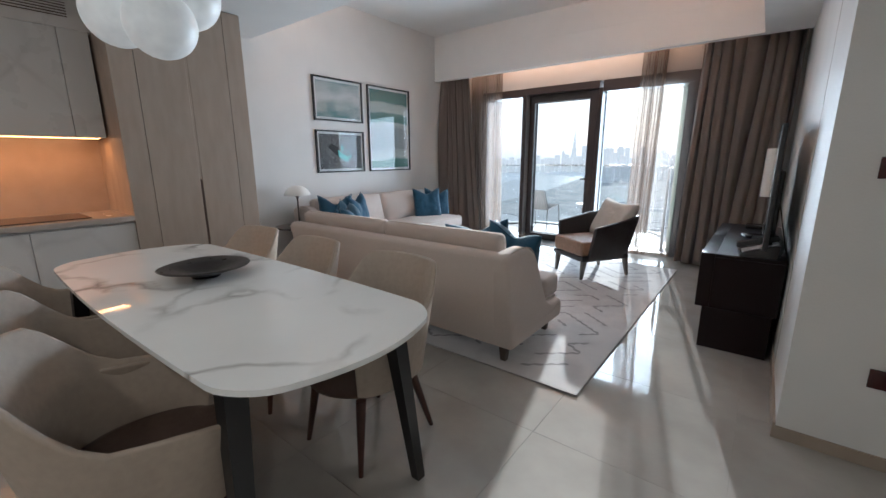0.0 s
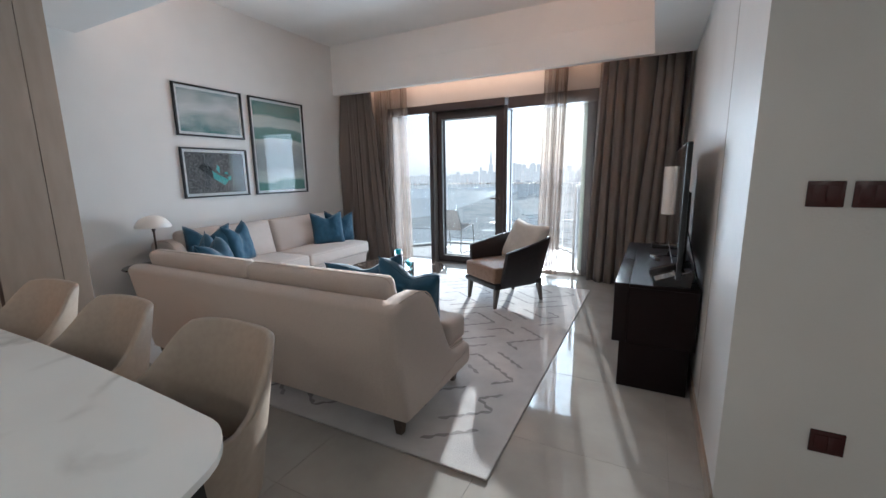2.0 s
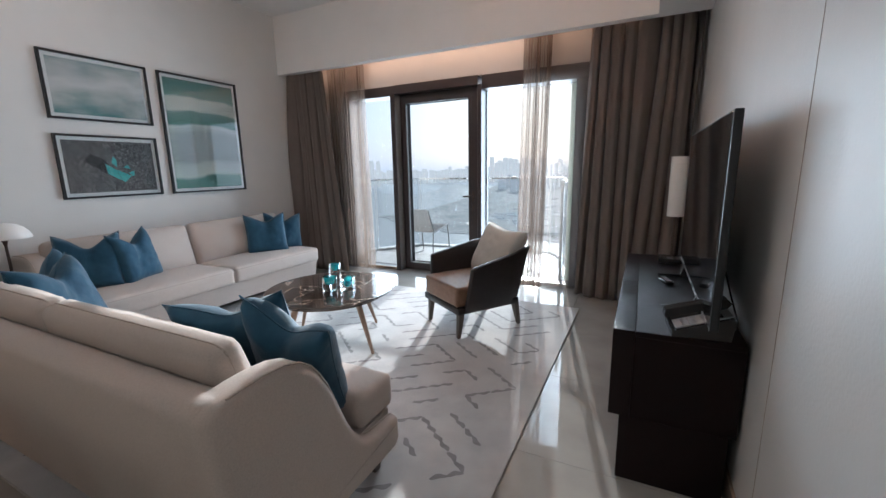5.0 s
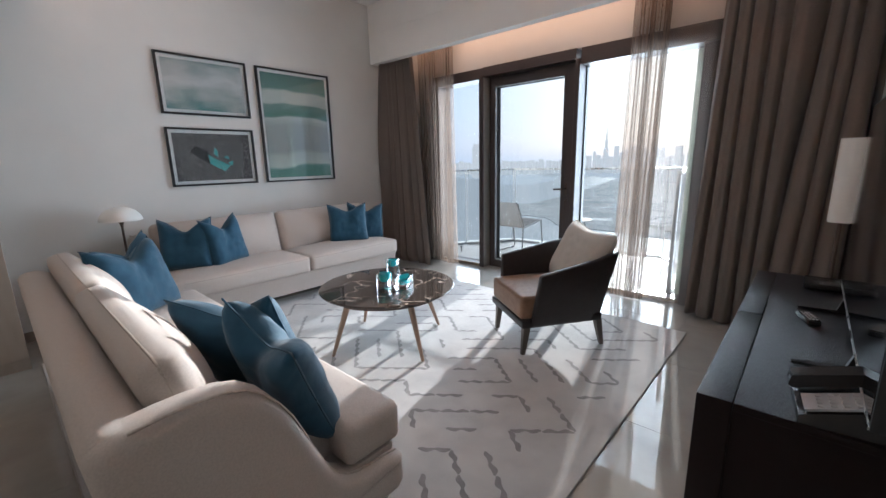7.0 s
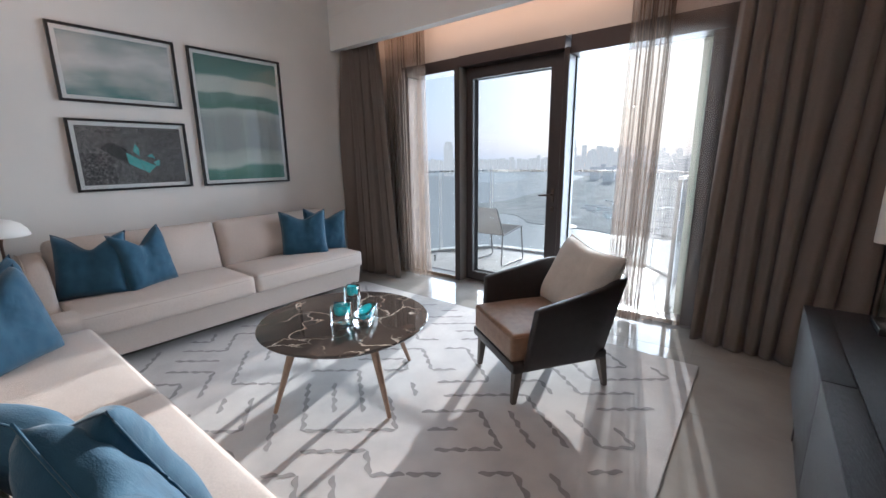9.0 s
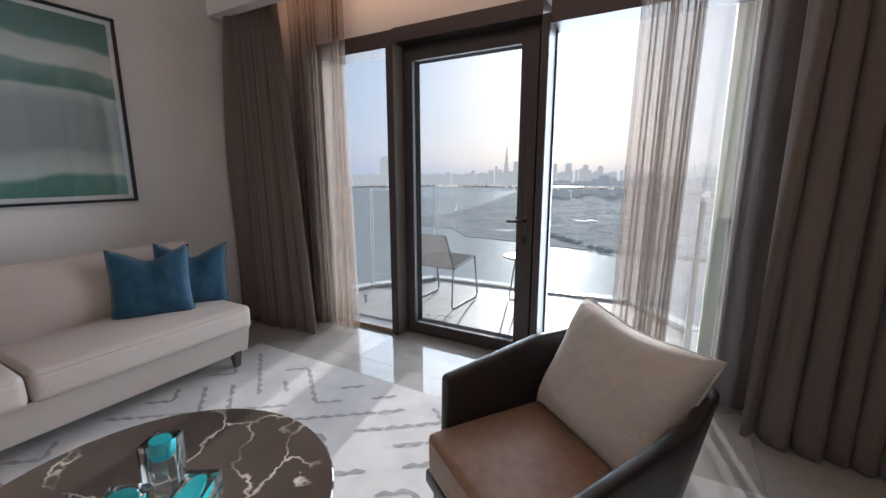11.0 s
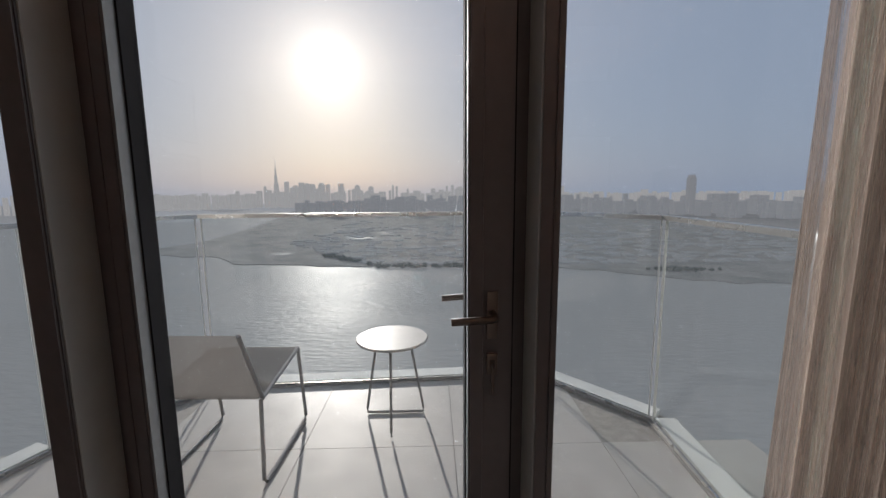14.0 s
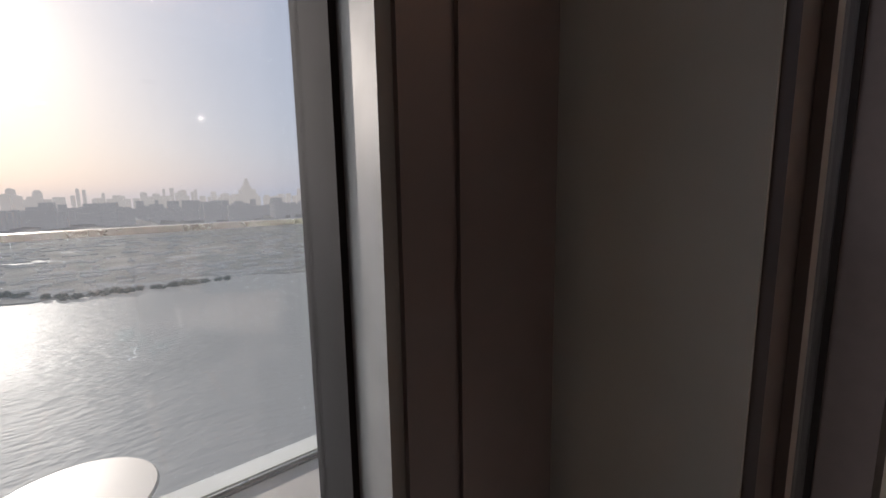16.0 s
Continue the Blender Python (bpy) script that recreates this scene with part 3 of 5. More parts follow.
setting("curtain_track", boxes((XL, XR, 6.86, 6.94, 2.93, 2.95), (XL, XR, 6.99, 7.07, 2.93, 2.95)), "ceil")


# ---- soft goods ----


def pillow_mesh(w, h, t, chop=0.06, n=26, seed=0, ears=0.022):
    """A filled square cushion standing in the xz plane, dented from above."""
    rnd = random.Random(seed)
    off = Vector((rnd.uniform(0, 9), rnd.uniform(0, 9), 0))
    bm = bmesh.new()
    grids = []
    for side in (1, -1):
        g = []
        for j in range(n + 1):
            v = 2 * j / n - 1
            row = []
            for i in range(n + 1):
                u = 2 * i / n - 1
                f = max(0.0, (1 - u ** 4) * (1 - v ** 4)) ** 0.45
                pin = 1 - 0.07 * (1 - abs(u) ** 2.2) * abs(v) ** 3
                pin2 = 1 - 0.07 * (1 - abs(v) ** 2.2) * abs(u) ** 3
                x = u * w / 2 * pin2
                z = v * h / 2 * pin
                up = max(0, v + 0.2) / 1.2
                z -= chop * up ** 2 * math.exp(-(u / 0.46) ** 2)
                z += ears * max(0, v) ** 4 * abs(u) ** 3
                y = side * t / 2 * f * (1 - 0.45 * up * math.exp(-(u / 0.22) ** 2) * (chop > 0.02))
                y += 0.012 * f * noise.noise(Vector((x * 7, z * 7, side * 3)) + off) + 0.006 * f * noise.noise(Vector((x * 22 + z * 9, z * 16 - x * 9, side * 3)) + off)
                y += 0.02 * up * chop / 0.06 * abs(u) * f * 0.5
                row.append(bm.verts.new((x, y, z + h / 2)))
            g.append(row)
        grids.append(g)
        for j in range(n):
            for i in range(n):
                q = (g[j][i], g[j][i + 1], g[j + 1][i + 1], g[j + 1][i])
                bm.faces.new(q if side < 0 else q[::-1])
    bmesh.ops.remove_doubles(bm, verts=bm.verts, dist=0.0006)
    return bm


def pillow(m, w, h, t, mat, label, chop=0.06, seed=0, name="throw_pillow", cat="pillow", group="throw pillows"):
    t_ = thing(name, m, label, cat, group)
    ears = 0.004 if name == "seat_pillow" else 0.022
    part("cover", pillow_mesh(w, h, t, chop * 1.15, seed=seed, ears=ears), mat, t_, smooth=70)
    bm = bmesh.new()
    ring = []
    for k in range(64):
        a = k / 64 * 4
        s, f = int(a), a % 1
        u, v = ((2 * f - 1, -1), (1, 2 * f - 1), (1 - 2 * f, 1), (-1, 1 - 2 * f))[s]
        pin = 1 - 0.07 * (1 - abs(u) ** 2.2) * abs(v) ** 3
        pin2 = 1 - 0.07 * (1 - abs(v) ** 2.2) * abs(u) ** 3
        z = v * h / 2 * pin
        up = max(0, v + 0.2) / 1.2
        z -= chop * 1.15 * up ** 2 * math.exp(-(u / 0.46) ** 2)
        z += ears * max(0, v) ** 4 * abs(u) ** 3
        ring.append((u * w / 2 * pin2, 0, z + h / 2))
    tube(bm, ring + ring[:1], 0.0035, 6, False)
    part("piping", bm, mat, t_, smooth=70)
    return t_


def slab_cushion(bm, x0, x1, y0, y1, z0, z1, r=0.035, crown=0.02, n=10):
    """An upholstered block with a soft crown on top and rounded edges."""
    t = bmesh.new()
    box(t, x0, x1, y0, y1, z0, z1)
    bmesh.ops.bevel(t, geom=t.edges[:] + t.verts[:], offset=r, segments=4, profile=0.6, affect="EDGES")
    top = [f for f in t.faces if f.normal.z > 0.99]
    bmesh.ops.subdivide_edges(t, edges=list({e for f in top for e in f.edges}), cuts=n, use_grid_fill=True)
    cx, cy, hx, hy = (x0 + x1) / 2, (y0 + y1) / 2, (x1 - x0) / 2, (y1 - y0) / 2
    for v in t.verts:
        if v.co.z > (z0 + z1) / 2:
            u, w = (v.co.x - cx) / hx, (v.co.y - cy) / hy
            v.co.z += crown * max(0, 1 - u * u) * max(0, 1 - w * w) + 0.004 * noise.noise(Vector((v.co.x * 5, v.co.y * 5, 1)))
    me = bpy.data.meshes.new("t"); t.to_mesh(me); t.free()
    bm.from_mesh(me); bpy.data.meshes.remove(me)


def seam_loop(x0, x1, y0, y1, z, r=0.03):
    pts = []
    for cx, cy, a0 in ((x1 - r, y1 - r, 0), (x0 + r, y1 - r, 90), (x0 + r, y0 + r, 180), (x1 - r, y0 + r, 270)):
        for k in range(4):
            a = radians(a0 + 30 * k)
            pts.append((cx + r * math.cos(a), cy + r * math.sin(a), z))
    bm = bmesh.new()
    tube(bm, pts + pts[:1], 0.004, 6, False)
    return bm


def leg(bm, x, y, z0, z1, r0, r1, dx=0, dy=0):
    """A square tapered leg; r0 at the foot."""
    a = [bm.verts.new((x + dx + sx * r0, y + dy + sy * r0, z0)) for sx, sy in ((-1, -1), (1, -1), (1, 1), (-1, 1))]
    b = [bm.verts.new((x + sx * r1, y + sy * r1, z1)) for sx, sy in ((-1, -1), (1, -1), (1, 1), (-1, 1))]
    bm.faces.new(a[::-1]); bm.faces.new(b)
    for i in range(4):
        bm.faces.new((a[i], a[(i + 1) % 4], b[(i + 1) % 4], b[i]))


def sofa(m, length, label, arm_side):
    """Local x along the length from 0, front towards +y, back plane near y 0. arm_side: +1 arm at x = length, -1 at 0."""
    s = thing("sofa", m, label, "sofa", "sofas of the corner group")
    L = length
    bm = bmesh.new()
    prism(bm, [(0.06, 0.10), (0.74, 0.10), (0.78, 0.29), (0.02, 0.29)], 0.02, L - 0.02, "x")
    bev(bm, 0.012); part("base", bm, "sofa", s)
    bm = bmesh.new()
    soft_prism(bm, [(0.015, 0.12), (0.17, 0.12), (0.095, 0.70), (0.085, 0.725), (0.06, 0.742), (0.02, 0.752), (-0.02, 0.748), (-0.045, 0.735), (-0.058, 0.712)], 0.0, L - 0.03, 0.03)
    for v in bm.verts:
        if v.co.z < 0.3:
            v.co.x += 0.06 if v.co.x < L / 2 else 0.0
    part("backrest", bm, "sofa", s, smooth=50)
    # arm: high at the back, sweeping down to the seat rail; its outer face leans out towards the foot
    prof = [(0.012, 0.12), (0.76, 0.12), (0.795, 0.15), (0.80, 0.245), (0.785, 0.262), (0.74, 0.268), (0.67, 0.270), (0.61, 0.277), (0.57, 0.292), (0.54, 0.315), (0.51, 0.355), (0.485, 0.405), (0.46, 0.465), (0.435, 0.53), (0.405, 0.60), (0.37, 0.66), (0.335, 0.705), (0.29, 0.738), (0.23, 0.756), (0.16, 0.760), (0.09, 0.757), (0.03, 0.750), (-0.02, 0.742), (-0.045, 0.728), (-0.056, 0.705), (-0.045, 0.60)]
    x0, x1 = (L - 0.125, L) if arm_side > 0 else (0.0, 0.125)
    bm = bmesh.new()
    soft_prism(bm, prof, x0, x1, 0.036)
    for v in bm.verts:
        if (v.co.x - (x0 + x1) / 2) * arm_side > 0:
            v.co.x += arm_side * 0.045 * max(0, 1 - v.co.z / 0.75)
    ar = part("arm", bm, "sofa", s, smooth=50)
    bm = bmesh.new()
    tube(bm, [(x1 - 0.010 if arm_side > 0 else x0 + 0.010, u - 0.003, v + 0.002) for u, v in prof[4:22]], 0.004, 6)
    part("piping", bm, "piping", ar, smooth=60)
    a0, a1 = (0.02, L - 0.125) if arm_side > 0 else (0.125, L - 0.02)
    mid = (a0 + a1) / 2 if arm_side > 0 else (0.125 + L) / 2
    for c0, c1 in ((a0, mid), (mid, a1)):
        e1 = c1 + (0.11 if (arm_side > 0 and c1 == a1) else 0)
        bm = bmesh.new()
        slab_cushion(bm, c0 + 0.003, c1 - 0.003, 0.14, 0.83, 0.285, 0.447, 0.048, 0.025)
        cu = part("seat_cushion", bm, "sofa", s, smooth=60)
        part("piping", seam_loop(c0 + 0.008, c1 - 0.008, 0.147, 0.824, 0.424, 0.04), "piping", cu, smooth=60)
        if e1 > c1:
            bm = bmesh.new()
            slab_cushion(bm, c1 - 0.09, e1, 0.58, 0.828, 0.287, 0.446, 0.048, 0.004, 2)
            part("cushion_return", bm, "sofa", cu, smooth=60)
        w_ = (c1 - c0) / 2 - 0.006
        bm = bmesh.new()
        slab_cushion(bm, -w_, w_, -0.475, 0.0, -0.085, 0.065, 0.07, 0.11, 12)
        for v in bm.verts:               # plump towards the foot, slightly sagging top edge
            v.co.z *= 1 - 0.16 * (1 + v.co.y / 0.47)
            v.co.y -= 0.012 * max(0, 1 + v.co.y / 0.12) * (1 - (v.co.x / w_) ** 2) - 0.006 * noise.noise(Vector((v.co.x * 6, v.co.z * 6, c0)))
        bc = part("back_cushion", bm, "sofa", s, smooth=60)
        bc.matrix_basis = pose((c0 + c1) / 2, 0.135, 0.845, -77, 0, 0) @ Matrix.Rotation(math.pi, 4, "Z")
        q = part("piping", seam_loop(-w_ + 0.003, w_ - 0.003, -0.467, -0.004, -0.010, 0.05), "piping", bc, smooth=60)
    for x in (0.10, L - 0.07):
        for y in (0.08, 0.72):
            bm = bmesh.new(); leg(bm, x, y, 0.0, 0.11, 0.018, 0.028); part("leg", bm, "grey_wood", s, smooth=0)
    return s


RUG_Z = 0.013
sofa(pose(-3.15, 3.085, RUG_Z), 2.325, "light beige upholstered sofa with its back to the dining table", 1)
sofa(pose(-4.18, 6.17, RUG_Z, 0, 0, -90), 2.42, "light beige upholstered sofa against the wall below three framed pictures", 1)

T = "teal velvet pillow "
pillow(pose(-2.74, 3.57, 0.45, 20, 0, -50), 0.50, 0.46, 0.17, "teal", T + "leaning in the corner of the sofa", 0.08, 1)
pillow(pose(-2.98, 3.60, 0.45, 12, 6, -44), 0.48, 0.44, 0.15, "teal", T + "tucked behind another on the sofa", 0.07, 2)
pillow(pose(-1.38, 3.66, 0.44, 22, -6, 26), 0.48, 0.45, 0.16, "teal", T + "slumped low against the sofa's back", 0.05, 3)
pillow(pose(-1.12, 3.67, 0.43, 24, 12, 4), 0.41, 0.46, 0.18, "teal", T + "leaning on the sofa's sweeping arm", 0.055, 4)
pillow(pose(-3.76, 4.06, 0.46, 16, 0, -118), 0.42, 0.44, 0.16, "teal", T + "at the arm end of the wall sofa", 0.08, 5)
pillow(pose(-3.71, 4.42, 0.46, 14, 4, -70), 0.38, 0.43, 0.15, "teal", T + "beside another on the wall sofa", 0.08, 6)
pillow(pose(-3.67, 5.70, 0.445, 14, 0, -118), 0.44, 0.44, 0.15, "teal", T + "plump, at the curtain end of the wall sofa", 0.05, 7)
pillow(pose(-3.71, 5.96, 0.445, 12, -5, -112), 0.44, 0.42, 0.14, "teal", T + "half hidden behind its neighbour", 0.06, 8)


# ---- rug ----
rug = thing("rug", pose(-2.01, 4.73, 0), "large pale grey rug with a broken zigzag pattern", "rug")
bm = boxes((-1.65, 1.65, -1.68, 1.68, 0.001, 0.0115)); bev(bm, 0.003, 1)
part("rug_body", bm, surface("rug_pile", (0.50, 0.475, 0.455), 0.95, (0.40, 0.38, 0.37), scale=5, bump=0.8, bscale=260, sheen=0.4, stretch=(1, 1, 1)), rug)
bm = bmesh.new()
for a in ((-1.65, -1.68, 1.65, -1.68), (1.65, -1.68, 1.65, 1.68), (1.65, 1.68, -1.65, 1.68), (-1.65, 1.68, -1.65, -1.68)):
    tube(bm, [(a[0], a[1], 0.0065), (a[2], a[3], 0.0065)], 0.0055, 8)
part("edge_binding", bm, surface("rug_binding", (0.42, 0.40, 0.38), 0.9, scale=60), rug)
rnd = random.Random(11)
bm = bmesh.new()


def dash(bm, a, b, w):
    """A hand-drawn looking stroke: two swellings and thin ends."""
    a, b = Vector(a), Vector(b)
    d = (b - a).normalized(); nrm = Vector((-d.y, d.x))
    L = (b - a).length
    k = 12
    up, dn = [], []
    ph = rnd.uniform(0, 6.28)
    for i in range(k + 1):
        f = i / k
        ww = w * (0.42 + 0.58 * abs(math.sin(math.pi * 2 * f))) * (1 if 0 < i < k else 0.7)
        c = a + d * L * f + nrm * 0.005 * math.sin(math.pi * 4 * f + ph)
        up.append(bm.verts.new((*(c + nrm * ww), 0.0128))); dn.append(bm.verts.new((*(c - nrm * ww), 0.0128)))
    for i in range(k):
        bm.faces.new((dn[i], dn[i + 1], up[i + 1], up[i]))


# broken keys on a slanting lattice, each a chain of short strokes
STEP = {0: Vector((0.127, 0.099)), 1: Vector((0.124, -0.097))}
used = set()
nodes = [(i, j) for i in range(-30, 31) for j in range(-30, 31)]
rnd.shuffle(nodes)


def node(i, j):
    return STEP[0] * i + STEP[1] * j


def free(n):
    p = node(*n)
    return n not in used and abs(p.x) < 1.60 and abs(p.y) < 1.63


for want in (4, 2, 1):
    for n in nodes:
        if not free(n):
            continue
        first_axis, turn = rnd.choice((0, 0, 1)), rnd.choice((-1, 1))
        chain, at = [n], n
        for k, axis in enumerate((first_axis, 1 - first_axis, first_axis)):
            sign = (1, turn, rnd.choice((-1, 1)))[k]
            for _ in range(rnd.choice((1, 2, 2, 3) if k < 2 else (1, 1, 2))):
                nxt = (at[0] + sign * (axis == 0), at[1] + sign * (axis == 1))
                if not free(nxt) or nxt in chain:
                    break
                chain.append(nxt); at = nxt
        if len(chain) - 1 < want:
            continue
        used.update(chain)
        for a, b in zip(chain, chain[1:]):
            pa, pb = node(*a), node(*b)
            d = (pb - pa).normalized() * 0.002
            dash(bm, pa + d, pb - d, 0.015)
tagged(part("zigzag_pattern", bm, surface("rug_line", (0.20, 0.185, 0.18), 0.95, (0.27, 0.25, 0.245), scale=9, bump=0.6, bscale=260, sheen=0.3), rug, smooth=0), "", "", "", "stuff")

# trims for the unseen, added ceiling fill lights
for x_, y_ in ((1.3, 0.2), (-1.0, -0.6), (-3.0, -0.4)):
    d_ = thing("downlight", pose(x_, y_, CL), "round trim of an unseen ceiling light, added as fill", "lamp", "ceiling downlights")
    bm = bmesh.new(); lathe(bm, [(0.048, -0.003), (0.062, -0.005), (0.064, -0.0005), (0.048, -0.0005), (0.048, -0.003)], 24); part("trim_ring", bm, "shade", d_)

# ---- coffee table ----
ct = thing("coffee_table", pose(-2.05, 4.88, RUG_Z), "round dark marble coffee table on slanted wooden legs", "coffee table")
bm = bmesh.new(); lathe(bm, [(0.0, 0.418), (0.475, 0.418), (0.492, 0.426), (0.497, 0.434), (0.492, 0.440), (0.0, 0.440)], 72)
part("tabletop", bm, "emperador", ct)
bm = bmesh.new(); lathe(bm, [(0.40, 0.385), (0.42, 0.385), (0.42, 0.417), (0.40, 0.417), (0.40, 0.385)], 48)
part("apron_ring", bm, "bronze", ct)
for k in range(4):
    a = radians(-12 + 90 * k)
    bm = bmesh.new()
    f, h = 0.455, 0.30
    tube(bm, [(h * math.cos(a), h * math.sin(a), 0.416), (f * math.cos(a), f * math.sin(a), 0.0)], 0.026, 10, True, 0.011)
    part("leg", bm, "walnut", ct)


def acrylic(m, sx, sy, sz, label, core):
    t = thing("acrylic_block", m, label, "decorative block", "clear and aqua acrylic blocks")
    bm = bmesh.new(); rbox(bm, -sx / 2, sx / 2, -sy / 2, sy / 2, 0, sz, 0.004, 2); part("clear_block", bm, "acrylic", t)
    bm = bmesh.new(); rx, ry, z0 = core
    prof = [(0, z0), (0.55, z0 + 0.004), (0.86, z0 + 0.016), (1.0, sz - 0.012), (0.96, sz - 0.006), (0, sz - 0.006)]
    lathe(bm, prof, 28)
    for v in bm.verts:
        v.co.x *= rx; v.co.y *= ry
    part("aqua_core", bm, "aqua", t)


acrylic(pose(-2.005, 4.82, 0.454, 0, 0, 38), 0.105, 0.10, 0.11, "clear square acrylic block with an aqua bowl inside", (0.040, 0.040, 0.045))
acrylic(pose(-1.915, 4.925, 0.454, 0, 0, 33), 0.092, 0.20, 0.075, "long clear acrylic block with an aqua trough inside", (0.030, 0.085, 0.022))
acrylic(pose(-2.055, 4.945, 0.454, 0, 0, 30), 0.078, 0.078, 0.18, "tall clear acrylic block with an aqua centre", (0.027, 0.027, 0.12))

# ---- armchair: dark leather shell, tan seat ----
ac = thing("armchair", pose(-1.165, 5.69, RUG_Z, 0, 0, -34.5), "dark leather armchair with a tan seat on tapered wooden legs", "armchair")
bm = bmesh.new(); rbox(bm, -0.292, 0.292, -0.335, 0.275, 0.205, 0.262, 0.012); part("seat_frame", bm, "dark_leather", ac)
bm = bmesh.new(); slab_cushion(bm, -0.27, 0.27, -0.335, 0.24, 0.262, 0.425, 0.03, 0.02); cu = part("seat_cushion", bm, "tan", ac, "tan leather seat cushion", 60)
part("piping", seam_loop(-0.27, 0.27, -0.335, 0.24, 0.405), "tan", cu, smooth=60)
bm = bmesh.new()
# wrapped shell: a horseshoe in plan, flared, lower at the arms' front
plan = [(-1, -0.27), (-1, -0.05), (-1, 0.14), (-0.86, 0.27), (-0.5, 0.33), (0, 0.345), (0.5, 0.33), (0.86, 0.27), (1, 0.14), (1, -0.05), (1, -0.27)]
outer, inner = [], []
for i, (sx, y) in enumerate(plan):
    ring_o, ring_i = [], []
    front = 1 if i in (0, len(plan) - 1) else 0
    for k in range(6):
        f = k / 5
        ztop = 0.695 - 0.11 * max(0, (0.27 - y)) / 0.54 - (0.0 if not front else 0.0)
        z = 0.215 + (ztop - 0.215) * f
        w = 0.305 + 0.055 * f
        yy = y + (0.035 * f if front else 0.05 * f * (y + 0.27 > 0.1)) + (0.05 * f if y > 0.2 else 0)
        ring_o.append(Vector((sx * w, yy, z)))
        ring_i.append(Vector((sx * (w - 0.045), yy - (0.045 if y > 0.2 else 0), z)))
    outer.append(ring_o); inner.append(ring_i)
V = [[bm.verts.new(p) for p in ro + ri[::-1]] for ro, ri in zip(outer, inner)]
for a, b in zip(V, V[1:]):
    for k in range(12):
        bm.faces.new((a[k], a[(k + 1) % 12], b[(k + 1) % 12], b[k]))
bm.faces.new(V[0]); bm.faces.new(V[-1][::-1])
bmesh.ops.recalc_face_normals(bm, faces=bm.faces)
bev(bm, 0.016, 3, 40)
part("shell", bm, "dark_leather", ac, smooth=50)
for x, y, dx, dy in ((-0.245, -0.285, 0, -0.02), (0.245, -0.285, 0, -0.02), (-0.245, 0.265, 0, 0.045), (0.245, 0.265, 0, 0.045)):
    bm = bmesh.new(); leg(bm, x, y, 0, 0.205, 0.013, 0.024, dx, dy); bev(bm, 0.003, 1); part("leg", bm, "grey_wood", ac, smooth=0)
pillow(pose(-1.075, 5.80, 0.415, -25, 4, -38), 0.56, 0.47, 0.20, "ivory", "plump ivory pillow leaning in the dark leather armchair", 0.012, 21, "seat_pillow", "pillow", "")

# ---- pictures ----


def art_material(name, stops, scale, stretch, band=0.0, rough=0.6, wave=0.30):
    m = bpy.data.materials.new(name)
    m.use_nodes = True
    nt = m.node_tree
    b = nt.nodes["Principled BSDF"]; b.inputs["Roughness"].default_value = rough
    co = nt.nodes.new("ShaderNodeTexCoord"); mp = nt.nodes.new("ShaderNodeMapping"); mp.inputs["Scale"].default_value = stretch
    n = nt.nodes.new("ShaderNodeTexNoise"); n.inputs["Scale"].default_value, n.inputs["Detail"].default_value = scale, 4
    nt.links.new(co.outputs["Object"], mp.inputs[0]); nt.links.new(mp.outputs[0], n.inputs["Vector"])
    r = nt.nodes.new("ShaderNodeValToRGB")
    src = n.outputs[0]
    if band:
        sp = nt.nodes.new("ShaderNodeSeparateXYZ"); nt.links.new(co.outputs["Object"], sp.inputs[0])
        a = nt.nodes.new("ShaderNodeMath"); a.operation = "MULTIPLY_ADD"; a.inputs[1].default_value = band
        k = nt.nodes.new("ShaderNodeMath"); k.operation = "MULTIPLY"; k.inputs[1].default_value = wave
        nt.links.new(n.outputs[0], k.inputs[0]); nt.links.new(sp.outputs["Z"], a.inputs[0]); nt.links.new(k.outputs[0], a.inputs[2])
        src = a.outputs[0]
    nt.links.new(src, r.inputs[0])
    while len(r.color_ramp.elements) < len(stops):
        r.color_ramp.elements.new(0.5)
    for e, (p, c) in zip(r.color_ramp.elements, stops):
        e.position, e.color = p, (*c, 1)
    nt.links.new(r.outputs[0], b.inputs["Base Color"])
    return m


def picture(y0, y1, z0, z1, label, art):
    cy, cz, w, h = (y0 + y1) / 2, (z0 + z1) / 2, y1 - y0, z1 - z0
    p = thing("picture", pose(XL, cy, z0), label, "picture", "framed pictures above the sofa")
    bm = bmesh.new()
    for b in ((0.001, 0.028, -w / 2, w / 2, 0, 0.018), (0.001, 0.028, -w / 2, w / 2, h - 0.018, h), (0.001, 0.028, -w / 2, -w / 2 + 0.018, 0.018, h - 0.018), (0.001, 0.028, w / 2 - 0.018, w / 2, 0.018, h - 0.018)):
        box(bm, *b)
    part("frame", bm, "black", p, smooth=0)
    part("mount", boxes((0.003, 0.010, -w / 2 + 0.018, w / 2 - 0.018, 0.018, h - 0.018)), "mat_board", p, smooth=0)
    q = part("print", boxes((0.010, 0.0125, -w / 2 + 0.048, w / 2 - 0.048, 0.048, h - 0.048)), art, p, smooth=0)
    part("glazing", boxes((0.019, 0.021, -w / 2 + 0.018, w / 2 - 0.018, 0.018, h - 0.018)), "pglass", p, smooth=0)
    return p, w, h


